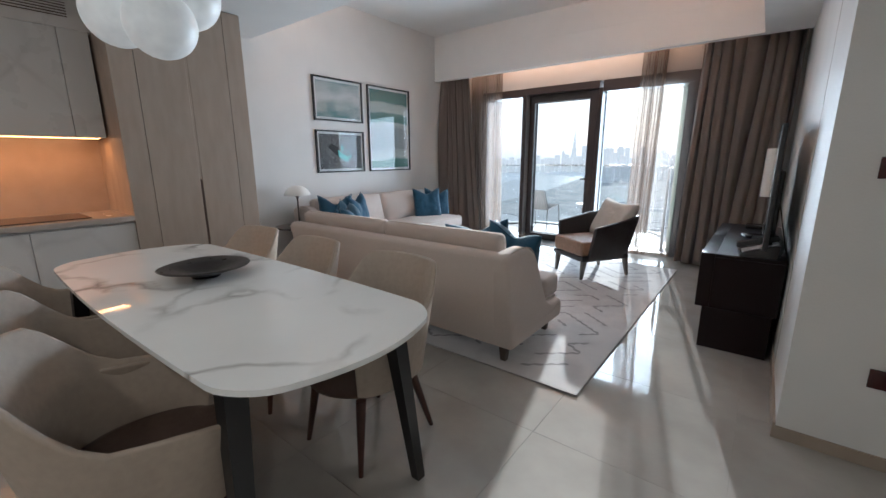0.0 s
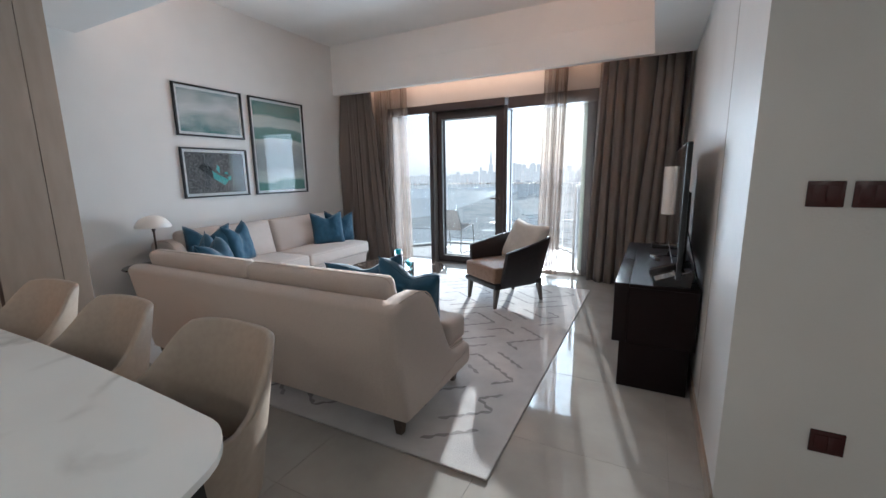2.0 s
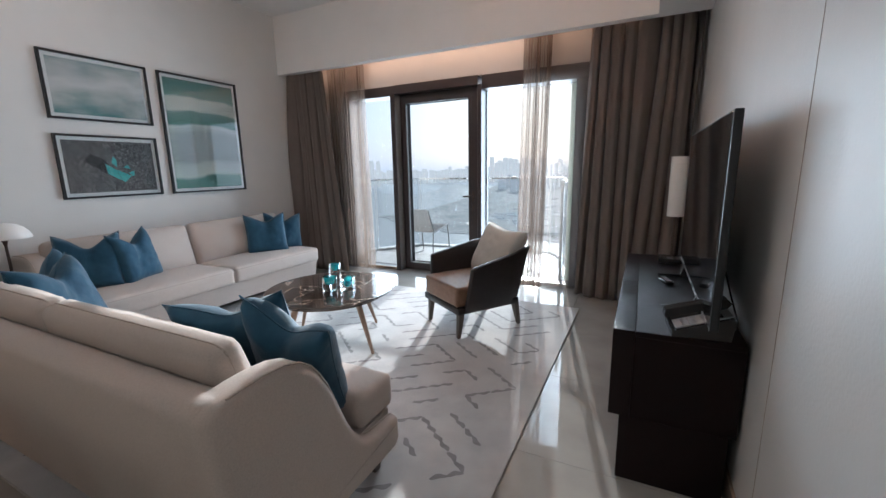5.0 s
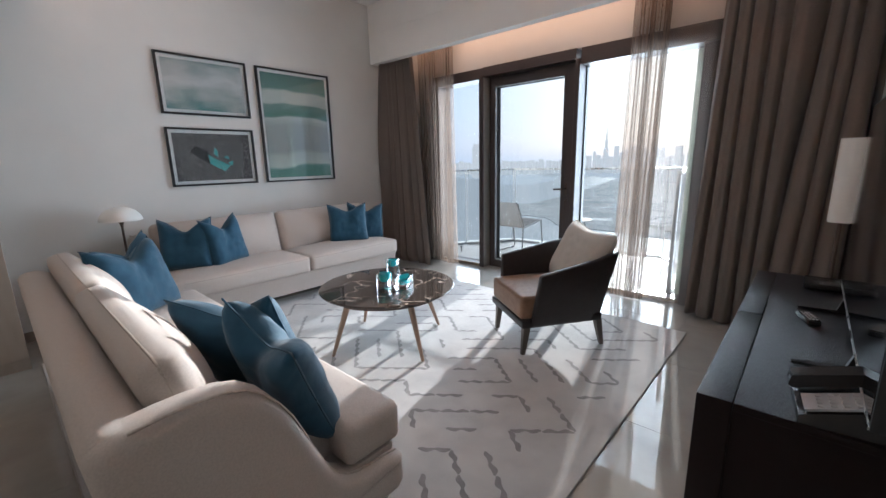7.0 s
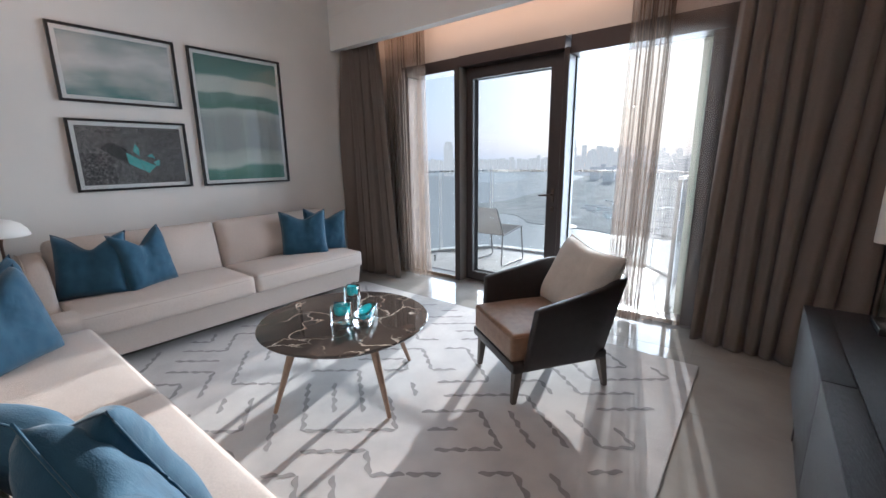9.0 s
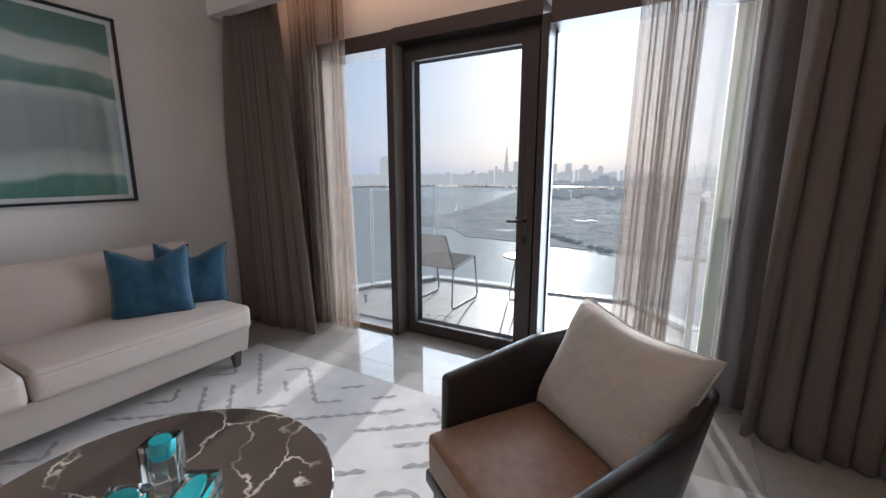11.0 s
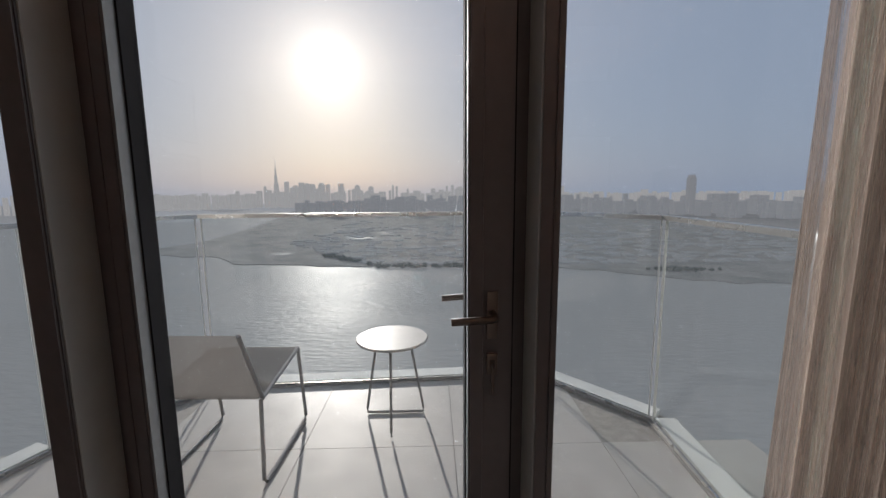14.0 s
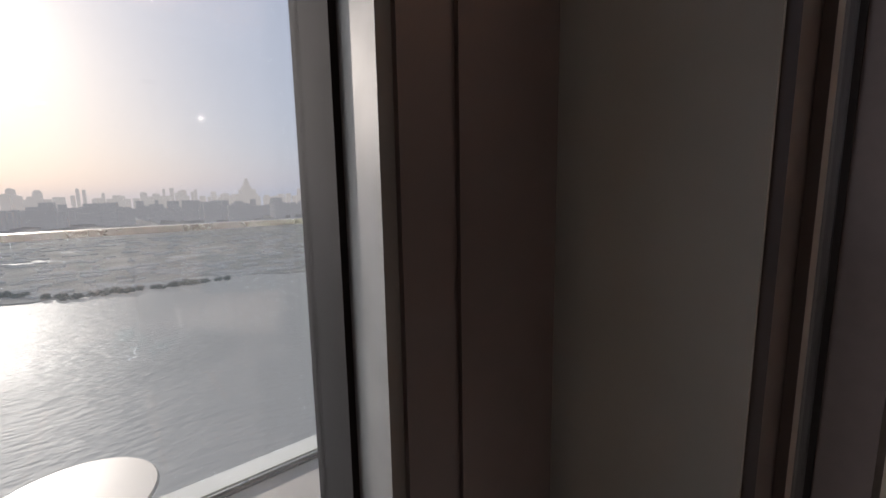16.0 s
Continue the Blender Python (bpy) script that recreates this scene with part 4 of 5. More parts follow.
sea = art_material("print_mist", [(0.10, (0.03, 0.13, 0.13)), (0.28, (0.09, 0.22, 0.21)), (0.40, (0.40, 0.43, 0.42)), (0.52, (0.60, 0.60, 0.59)), (0.66, (0.36, 0.40, 0.40)), (0.80, (0.08, 0.20, 0.20))], 3.0, (1, 1.0, 2.0), 0.95, wave=0.5)
dunes = art_material("print_dunes", [(0.0, (0.06, 0.19, 0.16)), (0.20, (0.11, 0.25, 0.21)), (0.225, (0.50, 0.56, 0.51)), (0.30, (0.44, 0.47, 0.45)), (0.34, (0.30, 0.33, 0.32)), (0.54, (0.36, 0.38, 0.37)), (0.60, (0.52, 0.55, 0.52)), (0.615, (0.12, 0.24, 0.20)), (0.70, (0.20, 0.31, 0.28)), (0.715, (0.54, 0.58, 0.54)), (0.80, (0.48, 0.52, 0.49)), (0.82, (0.10, 0.22, 0.20)), (0.93, (0.06, 0.17, 0.15))], 1.1, (1, 1.5, 0.5), 0.74, wave=0.16)
gravel = art_material("print_gravel", [(0.25, (0.02, 0.02, 0.022)), (0.5, (0.09, 0.085, 0.085)), (0.62, (0.16, 0.15, 0.15)), (0.8, (0.30, 0.28, 0.28))], 55, (1, 1, 1))
picture(4.185, 4.988, 1.828, 2.368, "black-framed wide print of pale mist over teal water", sea)
p2_, w2, h2 = picture(4.185, 4.988, 1.160, 1.708, "black-framed wide print of a turquoise folded form on dark gravel", gravel)
picture(5.090, 5.960, 1.157, 2.368, "large black-framed upright print of green and grey dunes", dunes)
bm = bmesh.new()
for k, pts in enumerate((((-0.06, 0.30), (0.03, 0.24), (0.05, 0.15), (-0.05, 0.21)), ((0.03, 0.245), (0.14, 0.19), (0.08, 0.13), (0.055, 0.15)), ((0.12, 0.22), (0.17, 0.24), (0.165, 0.19), (0.145, 0.19)), ((-0.01, 0.31), (0.01, 0.37), (0.035, 0.33), (0.03, 0.27)), ((0.08, 0.27), (0.12, 0.29), (0.14, 0.25)))):
    f = [bm.verts.new((0.0135, y, z)) for y, z in pts]
    bm.faces.new(f)
part("folded_form", bm, surface("print_turquoise", (0.06, 0.36, 0.35), 0.6, (0.16, 0.50, 0.48), scale=6), p2_, "flat turquoise shape", 0)
bm = bmesh.new()
bm.faces.new([bm.verts.new((0.0133, y, z)) for y, z in ((-0.22, 0.33), (-0.16, 0.38), (-0.05, 0.33), (-0.04, 0.20), (-0.10, 0.24))])
part("printed_shadow", bm, surface("print_black", (0.006, 0.006, 0.007), 0.6), p2_, "black printed shape", 0)

# ---- corner side table and dome lamp ----
st = thing("side_table", pose(-3.99, 3.63, 0), "small round dark side table in the sofa corner", "side table")
bm = bmesh.new(); lathe(bm, [(0, 0.545), (0.235, 0.545), (0.245, 0.553), (0.235, 0.562), (0, 0.562)], 40); part("tabletop", bm, "emperador", st)
bm = bmesh.new(); lathe(bm, [(0.018, 0.02), (0.018, 0.545)], 16); part("stem", bm, "bronze", st)
bm = bmesh.new(); lathe(bm, [(0, 0), (0.15, 0), (0.155, 0.01), (0.14, 0.02), (0, 0.02)], 32); part("foot", bm, "bronze", st)
lp = thing("table_lamp", pose(-4.04, 3.705, 0.562), "table lamp with a white dome shade on a slim bronze stem", "lamp")
bm = bmesh.new(); lathe(bm, [(0, 0), (0.075, 0), (0.078, 0.008), (0.02, 0.016), (0.0095, 0.03), (0.0085, 0.30), (0.016, 0.335), (0.035, 0.352), (0, 0.352)], 24); part("stem", bm, "bronze", lp)
bm = bmesh.new(); lathe(bm, [(0.0, 0.350), (0.10, 0.352), (0.150, 0.356), (0.152, 0.362), (0.140, 0.395), (0.112, 0.432), (0.07, 0.458), (0.03, 0.468), (0, 0.469)], 40); part("shade", bm, "shade", lp, "white opal dome")

# ---- console, television and what stands there ----
co_ = thing("console", pose(0, 0, 0), "long dark-stained oak media console below the television", "console")
for y0_, y1_ in ((4.235, 5.058), (5.061, 5.885)):
    bm = bmesh.new(); rbox(bm, 0.05, 0.135, y0_, y1_, 0.30, 0.69, 0.004, 2); part("drawer_front", bm, "dark_wood", co_)
bm = bmesh.new(); rbox(bm, 0.1355, 0.515, 4.235, 5.885, 0.665, 0.69, 0.004, 2); part("top_board", bm, "dark_wood", co_)
bm = boxes((0.135, 0.515, 4.24, 5.88, 0.30, 0.664)); part("carcass", bm, "dark_wood", co_, smooth=0)
bm = bmesh.new(); rbox(bm, 0.095, 0.49, 4.235, 4.27, 0.0, 0.30, 0.002, 1); part("end_panel", bm, "dark_wood", co_)
bm = bmesh.new(); rbox(bm, 0.095, 0.49, 5.85, 5.885, 0.0, 0.30, 0.002, 1); part("end_panel", bm, "dark_wood", co_)
part("low_cupboard", boxes((0.10, 0.49, 4.27, 5.85, 0.0, 0.298)), "dark_wood", co_, smooth=0)
tv = thing("television", pose(0, 0, 0), "large flat black television standing on two feet", "television")
bm = bmesh.new(); rbox(bm, 0.376, 0.405, 4.165, 5.575, 0.755, 1.535, 0.004, 2); part("bezel", bm, "black", tv)
part("screen", boxes((0.3745, 0.3759, 4.175, 5.565, 0.775, 1.527)), "screen", tv, smooth=0)
part("lower_trim", boxes((0.3735, 0.3759, 4.17, 5.57, 0.757, 0.765)), "chrome", tv, "thin bright metal strip", 0)
bm = bmesh.new(); rbox(bm, 0.405, 0.44, 4.45, 5.30, 0.80, 1.25, 0.01, 2); part("rear_housing", bm, "plastic", tv)
for y in (4.62, 5.26):
    bm = bmesh.new()
    prism(bm, [(0.24, 0.692), (0.48, 0.692), (0.48, 0.700), (0.404, 0.765), (0.378, 0.765), (0.36, 0.705), (0.24, 0.699)], y - 0.012, y + 0.012, "y")
    part("foot", bm, "black", tv)
bm = bmesh.new(); rbox(bm, 0, 0.14, 0, 0.17, 0, 0.03, 0.004)
t_ = thing("set_top_box", pose(0.25, 5.60, 0.691), "small flat black receiver box on the console", "electronics"); part("case", bm, "plastic", t_)
t_ = thing("remote_control", pose(0.272, 5.09, 0.691, 0, 0, 18), "black remote control lying on the console", "remote control")
bm = bmesh.new(); rbox(bm, -0.022, 0.022, -0.07, 0.055, 0, 0.022, 0.006); part("case", bm, "plastic", t_)
for j in range(5):
    for i in range(3):
        bm = bmesh.new(); rbox(bm, -0.014 + i * 0.011, -0.007 + i * 0.011, -0.058 + j * 0.020, -0.048 + j * 0.020, 0.021, 0.024, 0.001, 1); part("button", bm, "key", t_)
ph = thing("telephone", pose(0.355, 4.335, 0.691, 0, 0, -84), "black desk telephone with silver keys and a coiled cord", "telephone")
bm = bmesh.new(); prism(bm, [(-0.10, 0.0), (0.10, 0.0), (0.11, 0.085), (0.09, 0.09), (-0.10, 0.022)], -0.09, 0.09, "x"); bev(bm, 0.006); part("base", bm, "plastic", ph)
bm = bmesh.new(); prism(bm, [(-0.085, 0.032), (0.10, 0.098), (0.10, 0.103), (-0.09, 0.037)], 0.0, 0.084, "x"); part("face_plate", bm, "silver", ph, "silver face plate")
for j in range(4):
    for i in range(4):
        bm = bmesh.new(); y_ = -0.065 + j * 0.022; z_ = 0.041 + j * 0.0078
        rbox(bm, 0.008 + i * 0.018, 0.021 + i * 0.018, y_, y_ + 0.013, z_, z_ + 0.009, 0.001, 1); part("key", bm, "key", ph)
part("display", boxes((0.01, 0.075, 0.035, 0.07, 0.082, 0.094)), "screen", ph, smooth=0)
bm = bmesh.new()
prism(bm, [(-0.115, 0.045), (-0.105, 0.038), (-0.06, 0.055), (0.06, 0.092), (0.105, 0.095), (0.12, 0.118), (0.105, 0.135), (0.05, 0.122), (-0.06, 0.088), (-0.11, 0.072)], -0.075, -0.02, "x"); bev(bm, 0.009, 3); part("handset", bm, "plastic", ph)
bm = bmesh.new()
pts = []
for k in range(200):
    f = k / 199
    a = f * 2 * math.pi * 26
    base = Vector((-0.05 - 0.10 * math.sin(math.pi * f), -0.115 + 0.13 * f, 0.05 * (1 - f) ** 2 + 0.008))
    pts.append(base + Vector((0.006 * math.cos(a), 0, 0.006 * math.sin(a))))
tube(bm, pts, 0.0016, 5); part("coiled_cord", bm, "plastic", ph, "curly black cord")
fl = thing("floor_lamp", pose(0.375, 6.40, 0), "slim floor lamp with a tall white cylinder shade beside the curtain", "lamp")
bm = bmesh.new(); lathe(bm, [(0, 0), (0.13, 0), (0.135, 0.012), (0.02, 0.02), (0.011, 0.03), (0.011, 0.93), (0, 0.93)], 28); part("pole", bm, "bronze", fl)
bm = bmesh.new(); lathe(bm, [(0.0, 0.935), (0.060, 0.93), (0.062, 0.935), (0.062, 1.42), (0.058, 1.42), (0.0, 1.415)], 32); part("shade", bm, "shade", fl)
bm = bmesh.new(); tube(bm, [(0.445, 4.62, 1.0), (0.49, 4.5, 0.80), (0.507, 4.42, 0.72), (0.49, 4.36, 0.70), (0.44, 4.33, 0.698)], 0.004, 6)
tagged(part("power_cable", bm, "plastic", None, "thin black cable running down behind the television"), "", "cable")

# switches on the hall wall
for x0, z0, lb in ((0.688, 1.253, "glossy dark brown double light switch plate"), (0.806, 1.253, "glossy dark brown light switch plate"), (0.795, 0.368, "glossy dark brown socket plate near the floor")):
    t_ = thing("switch_plate", pose(x0, YH, z0), lb, "light switch", "wall plates")
    bm = bmesh.new(); rbox(bm, 0, 0.098, -0.009, -0.0005, 0, 0.086, 0.003); part("plate", bm, "switch", t_)
    for k in range(2):
        bm = bmesh.new(); rbox(bm, 0.012 + k * 0.038, 0.048 + k * 0.038, -0.0125, -0.0085, 0.014, 0.072, 0.002); part("rocker", bm, "switch", t_)

# ---- dining table ----
dt = thing("dining_table", pose(-1.60, 1.68, 0), "white veined marble dining table with bowed sides on dark slanted legs", "dining table")


def bowed(hx, hy, r=0.11):
    """Outline of the top: long sides and ends bowed, corners rounded."""
    pts = []
    n = 10
    for sx, sy in ((1, 1), (-1, 1), (-1, -1), (1, -1)):
        a0 = {(1, 1): 0, (-1, 1): 90, (-1, -1): 180, (1, -1): 270}[(sx, sy)]
        for k in range(7):
            a = radians(a0 + 15 * k)
            pts.append((sx * (hx - r) + r * math.cos(a), sy * (hy - r) + r * math.sin(a)))
        nx, ny = {0: (-1, 1), 90: (-1, -1), 180: (1, -1), 270: (1, 1)}[a0]
        ax, ay = pts[-1]
        bx, by = {0: (-(hx - r), hy), 90: (-hx, -(hy - r)), 180: (hx - r, -hy), 270: (hx, hy - r)}[a0]
        for k in range(1, n):
            f = k / n
            pts.append((ax + (bx - ax) * f, ay + (by - ay) * f))
    out = []
    for x, y in pts:
        out.append((x + 0.11 * (x / hx) * (1 - (y / hy) ** 2) * (abs(x) / hx) ** 3, y + 0.03 * (y / hy) * (1 - (x / hx) ** 2) * (abs(y) / hy) ** 3))
    return out


bm = bmesh.new(); prism(bm, bowed(1.00, 0.385), 0.772, 0.790, "z"); bev(bm, 0.004, 2); part("tabletop", bm, "marble", dt)
bm = boxes((-0.86, 0.86, -0.31, -0.28, 0.71, 0.771), (-0.86, 0.86, 0.28, 0.31, 0.71, 0.771), (-0.88, -0.85, -0.28, 0.28, 0.71, 0.771), (0.85, 0.88, -0.28, 0.28, 0.71, 0.771)); part("apron", bm, "black", dt, smooth=0)
for sx in (-1, 1):
    for sy in (-1, 1):
        bm = bmesh.new(); leg(bm, sx * 0.84, sy * 0.31, 0, 0.771, 0.020, 0.034, sx * 0.08, sy * 0.055); bev(bm, 0.004, 1); part("leg", bm, "black", dt, smooth=0)
bw = thing("dish", pose(-1.74, 1.72, 0.790), "wide shallow dark bronze dish on the marble table", "dish")
bm = bmesh.new(); lathe(bm, [(0, 0), (0.06, 0), (0.065, 0.012), (0.12, 0.032), (0.185, 0.052), (0.192, 0.056), (0.18, 0.058), (0.11, 0.042), (0.05, 0.024), (0, 0.020)], 56)
for v in bm.verts:
    v.co.x *= 1.0 + 0.05 * math.sin(3 * math.atan2(v.co.y, v.co.x)); v.co.y *= 1.04
part("bowl", bm, "plate", bw)


def dining_chair():
    """Tub chair; faces +y in its own axes."""
    c = thing("dining_chair", Matrix.Identity(4), "beige tub dining chair with a wrapped back and dark wooden legs", "dining chair", "chairs round the dining table")
    bm = bmesh.new()
    n, rows = 34, 9
    go, gi = [], []
    for i in range(n + 1):
        a = radians(-142 + 284 * i / n)
        back = math.cos(a / 2) ** 2
        fade = min(1, (128 - abs(math.degrees(a))) / 55)
        ad = abs(math.degrees(a)); q_ = min(1, max(0, (ad - 38) / 52)); top = 0.862 - 0.205 * q_ * q_ * (3 - 2 * q_) - 0.03 * max(0, (ad - 95) / 33) - 0.035 * max(0, (ad - 112) / 30) ** 2
        ro, ri = [], []
        for k in range(rows + 1):
            f = k / rows
            z = 0.36 + (top - 0.36) * f
            rx, ry = 0.25 + 0.052 * f, 0.240 + (0.095 if abs(a) < 1.57 else 0.045) * f * max(0.0, math.cos(a)) ** 0.5 + 0.045 * f * (1 - max(0.0, math.cos(a)) ** 0.5)
            t = 0.022 + 0.016 * math.sin(math.pi * min(1, f * 1.1)) + (0.0 if f < 1 else -0.008)
            x = math.copysign(abs(math.sin(a)) ** 0.72, math.sin(a)) * rx; y = -math.copysign(abs(math.cos(a)) ** 0.72, math.cos(a)) * ry
            nx, ny = math.sin(a), -math.cos(a)
            ro.append(bm.verts.new((x, y, z)))
            ri.append(bm.verts.new((x - nx * t * 1.5, y - ny * t * 1.5, z)))
        go.append(ro); gi.append(ri)
    V = [a + b[::-1] for a, b in zip(go, gi)]
    m_ = len(V[0])
    for a, b in zip(V, V[1:]):
        for k in range(m_):
            bm.faces.new((a[k], a[(k + 1) % m_], b[(k + 1) % m_], b[k]))
    bm.faces.new(V[0]); bm.faces.new(V[-1][::-1])
    bmesh.ops.recalc_face_normals(bm, faces=bm.faces)
    bev(bm, 0.008, 3, 50)
    part("backrest", bm, "dining", c, smooth=70)
    bm = bmesh.new()
    lathe(bm, [(0, 0.34), (0.20, 0.34), (0.245, 0.36), (0.252, 0.40), (0.240, 0.455), (0.20, 0.47), (0, 0.475)], 40)
    for v in bm.verts:
        v.co.y = v.co.y * 1.05 + 0.02
    part("seat", bm, "dining_in", c, smooth=60)
    bm = bmesh.new(); lathe(bm, [(0, 0.322), (0.20, 0.322), (0.215, 0.338), (0, 0.338)], 32); part("seat_rail", bm, "mahogany", c)
    for x, y, dx, dy in ((-0.16, 0.17, -0.035, 0.05), (0.16, 0.17, 0.035, 0.05), (-0.15, -0.15, -0.05, -0.09), (0.15, -0.15, 0.05, -0.09)):
        bm = bmesh.new(); tube(bm, [(x, y, 0.33), (x + dx, y + dy, 0.0)], 0.024, 10, True, 0.011); part("leg", bm, "mahogany", c)
    return c


first = dining_chair()
spots = [(-1.065, 2.115, 179), (-1.79, 2.12, 177), (-2.47, 2.13, 181), (-1.62, 1.27, -14), (-2.28, 1.31, -10)]
for x, y, r in spots:
    copy_thing(first, pose(x, y, 0, 0, 0, r))
first.matrix_world = pose(-1.06, 1.235, 0, 0, 0, -16)

# pendant: a cluster of opal globes
pe = thing("pendant_lamp", pose(0, 0, 0), "pendant lamp of clustered white glass globes above the dining table", "lamp")
for x, y, z, r in ((-1.58, 1.62, 1.85, 0.125), (-1.76, 1.54, 1.905, 0.125), (-1.68, 1.76, 2.01, 0.135), (-1.84, 1.68, 2.06, 0.125), (-1.64, 1.64, 2.12, 0.12)):
    bm = bmesh.new()
    lathe(bm, [(max(0.0001, r * math.sin(math.pi * k / 16)) if 0 < k < 16 else 0, z - r * math.cos(math.pi * k / 16)) for k in range(17)], 32, x, y)
    part("globe", bm, "opal", pe, smooth=90)
bm = bmesh.new(); tube(bm, [(-1.72, 1.68, 2.15), (-1.72, 1.68, CL - 0.02)], 0.008, 8); part("stem", bm, "bronze", pe)
bm = bmesh.new(); lathe(bm, [(0, CL - 0.02), (0.09, CL - 0.02), (0.09, CL - 0.001), (0, CL - 0.001)], 32, -1.72, 1.68); part("ceiling_plate", bm, "bronze", pe)

# ---- kitchen ----
KY = 1.97
tc = thing("tall_cupboard", pose(0, 0, 0), "full-height beige wood cupboard with a recessed handle groove", "cupboard")
part("carcass", boxes((XL, -3.652, KY, 3.0, 0.0, CL)), "cab_beige", tc, smooth=0)
for y0, y1 in ((KY, 2.132), (2.136, 2.494), (2.514, 2.838), (2.842, 3.0)):
    bm = bmesh.new(); rbox(bm, -3.650, -3.630, y0, y1, 0.08, CL - 0.01, 0.002, 1); part("door", bm, "cab_beige", tc, smooth=0)
part("handle_groove", boxes((-3.645, -3.636, 2.492, 2.516, 0.25, 1.17)), "groove", tc, "dark brown recessed grip", 0)
for z0_, z1_ in ((1.17, CL - 0.01), (0.08, 0.25)):
    part("filler", boxes((-3.650, -3.632, 2.494, 2.514, z0_, z1_)), "cab_beige", tc, smooth=0)
ys = [KY, 1.353, 0.90, 0.30, -0.30, -0.90, -1.58]
for k, (b, a) in enumerate(zip(ys, ys[1:])):
    t_ = thing("base_cabinet", pose(0, 0, 0), "white handleless kitchen base cabinet under the stone worktop", "cabinet", "kitchen base cabinets")
    part("body", boxes((XL, -3.672, a, b, 0.10, 0.86)), "cab_white", t_, smooth=0)
    bm = bmesh.new(); rbox(bm, -3.670, -3.650, a + 0.002, b - 0.002, 0.10, 0.84, 0.002, 1); part("door", bm, "cab_white", t_, smooth=0)
    part("plinth", boxes((XL, -3.72, a, b, 0, 0.10)), "groove", t_, smooth=0)
ys = [KY - 0.02, 1.76, 1.30, 0.70, 0.10, -0.50, -1.58]
for b, a in zip(ys, ys[1:]):
    t_ = thing("wall_cabinet", pose(0, 0, 0), "white handleless kitchen wall cabinet above the lit splashback", "cabinet", "kitchen wall cabinets")
    part("body", boxes((XL, -3.952, a, b, 1.52, 2.30)), "cab_white", t_, smooth=0)
    bm = bmesh.new(); rbox(bm, -3.950, -3.930, a + 0.002, b - 0.002, 1.515, 2.30, 0.002, 1); part("door", bm, "cab_white", t_, smooth=0)
wk = tagged(part("worktop", boxes((XL, -3.63, -1.58, KY, 0.862, 0.902)), "counter", None, "brown stone kitchen worktop", 0), "", "worktop")
setting("splashback", boxes((XL, XL + 0.012, -1.58, KY, 0.902, 1.52)), "splash")
part("led_strip", boxes((-4.03, -3.99, -1.56, 1.92, 1.508, 1.514)), glowing("warm_led", (1.0, 0.42, 0.14), 5.0), None, "warm orange light strip under the cabinets", 0, "structure")
setting("kitchen_bulkhead", boxes((XL, -3.93, -1.58, KY, 2.302, CL)), "cab_white")
vent = thing("air_vent", pose(0, 0, 0), "long slotted air grille above the kitchen cabinets", "vent")
part("backing", boxes((-3.928, -3.924, 0.95, 1.84, 2.38, 2.48)), "groove", vent, smooth=0)
for k in range(5):
    part("slat", boxes((-3.924, -3.914, 0.95, 1.84, 2.387 + k * 0.019, 2.395 + k * 0.019)), "cab_white", vent, smooth=0)
t_ = thing("hob", pose(0, 0, 0), "flat black glass hob in the kitchen worktop", "hob"); bm = bmesh.new(); rbox(bm, -4.15, -3.72, 0.95, 1.72, 0.903, 0.910, 0.002, 1); part("glass", bm, "screen", t_)
t_ = thing("tap", pose(-4.12, 0.85, 0.902), "slim pale metal kitchen tap", "tap")
bm = bmesh.new(); tube(bm, [(0, 0, 0), (0, 0, 0.26)] + [(0.10 - 0.10 * math.cos(radians(a)), 0, 0.26 + 0.08 * math.sin(radians(a))) for a in range(20, 181, 20)] + [(0.20, 0, 0.22)], 0.012, 10); part("spout", bm, "chrome", t_)
bm = bmesh.new(); tube(bm, [(0, 0.012, 0.08), (0, 0.07, 0.10)], 0.007, 8); part("lever", bm, "chrome", t_)

# ---- balcony ----
KERB = [(-4.22, 7.36), (-3.925, 8.185), (-3.45, 8.845), (-1.195, 8.975), (-0.655, 8.345), (-0.72, 7.36)]
bm = bmesh.new(); prism(bm, [(-4.37, 7.345), (-4.05, 8.26), (-3.515, 8.98), (-1.125, 9.11), (-0.52, 8.39), (-0.585, 7.345)], -0.25, -0.012, "z")
setting("balcony_slab", bm, "grout")


def strip(name, z0, z1, off0, off1, mat, parent=None, kind=""):
    """One straight piece for each side of the balcony's edge."""
    c = Vector((-2.3, 7.8))
    for i in range(len(KERB) - 1):
        a, b = Vector(KERB[i]), Vector(KERB[i + 1])
        d = (b - a).normalized(); nn = Vector((d.y, -d.x))
        if (a + nn - c).length < (a - nn - c).length:
            nn = -nn
        bm = bmesh.new()
        prism(bm, [tuple(a + nn * off0), tuple(b + nn * off0), tuple(b + nn * off1), tuple(a + nn * off1)], z0, z1, "z")
        o = part(name, bm, mat, parent, smooth=0)
        if kind:
            tagged(o, "", "", "", kind)


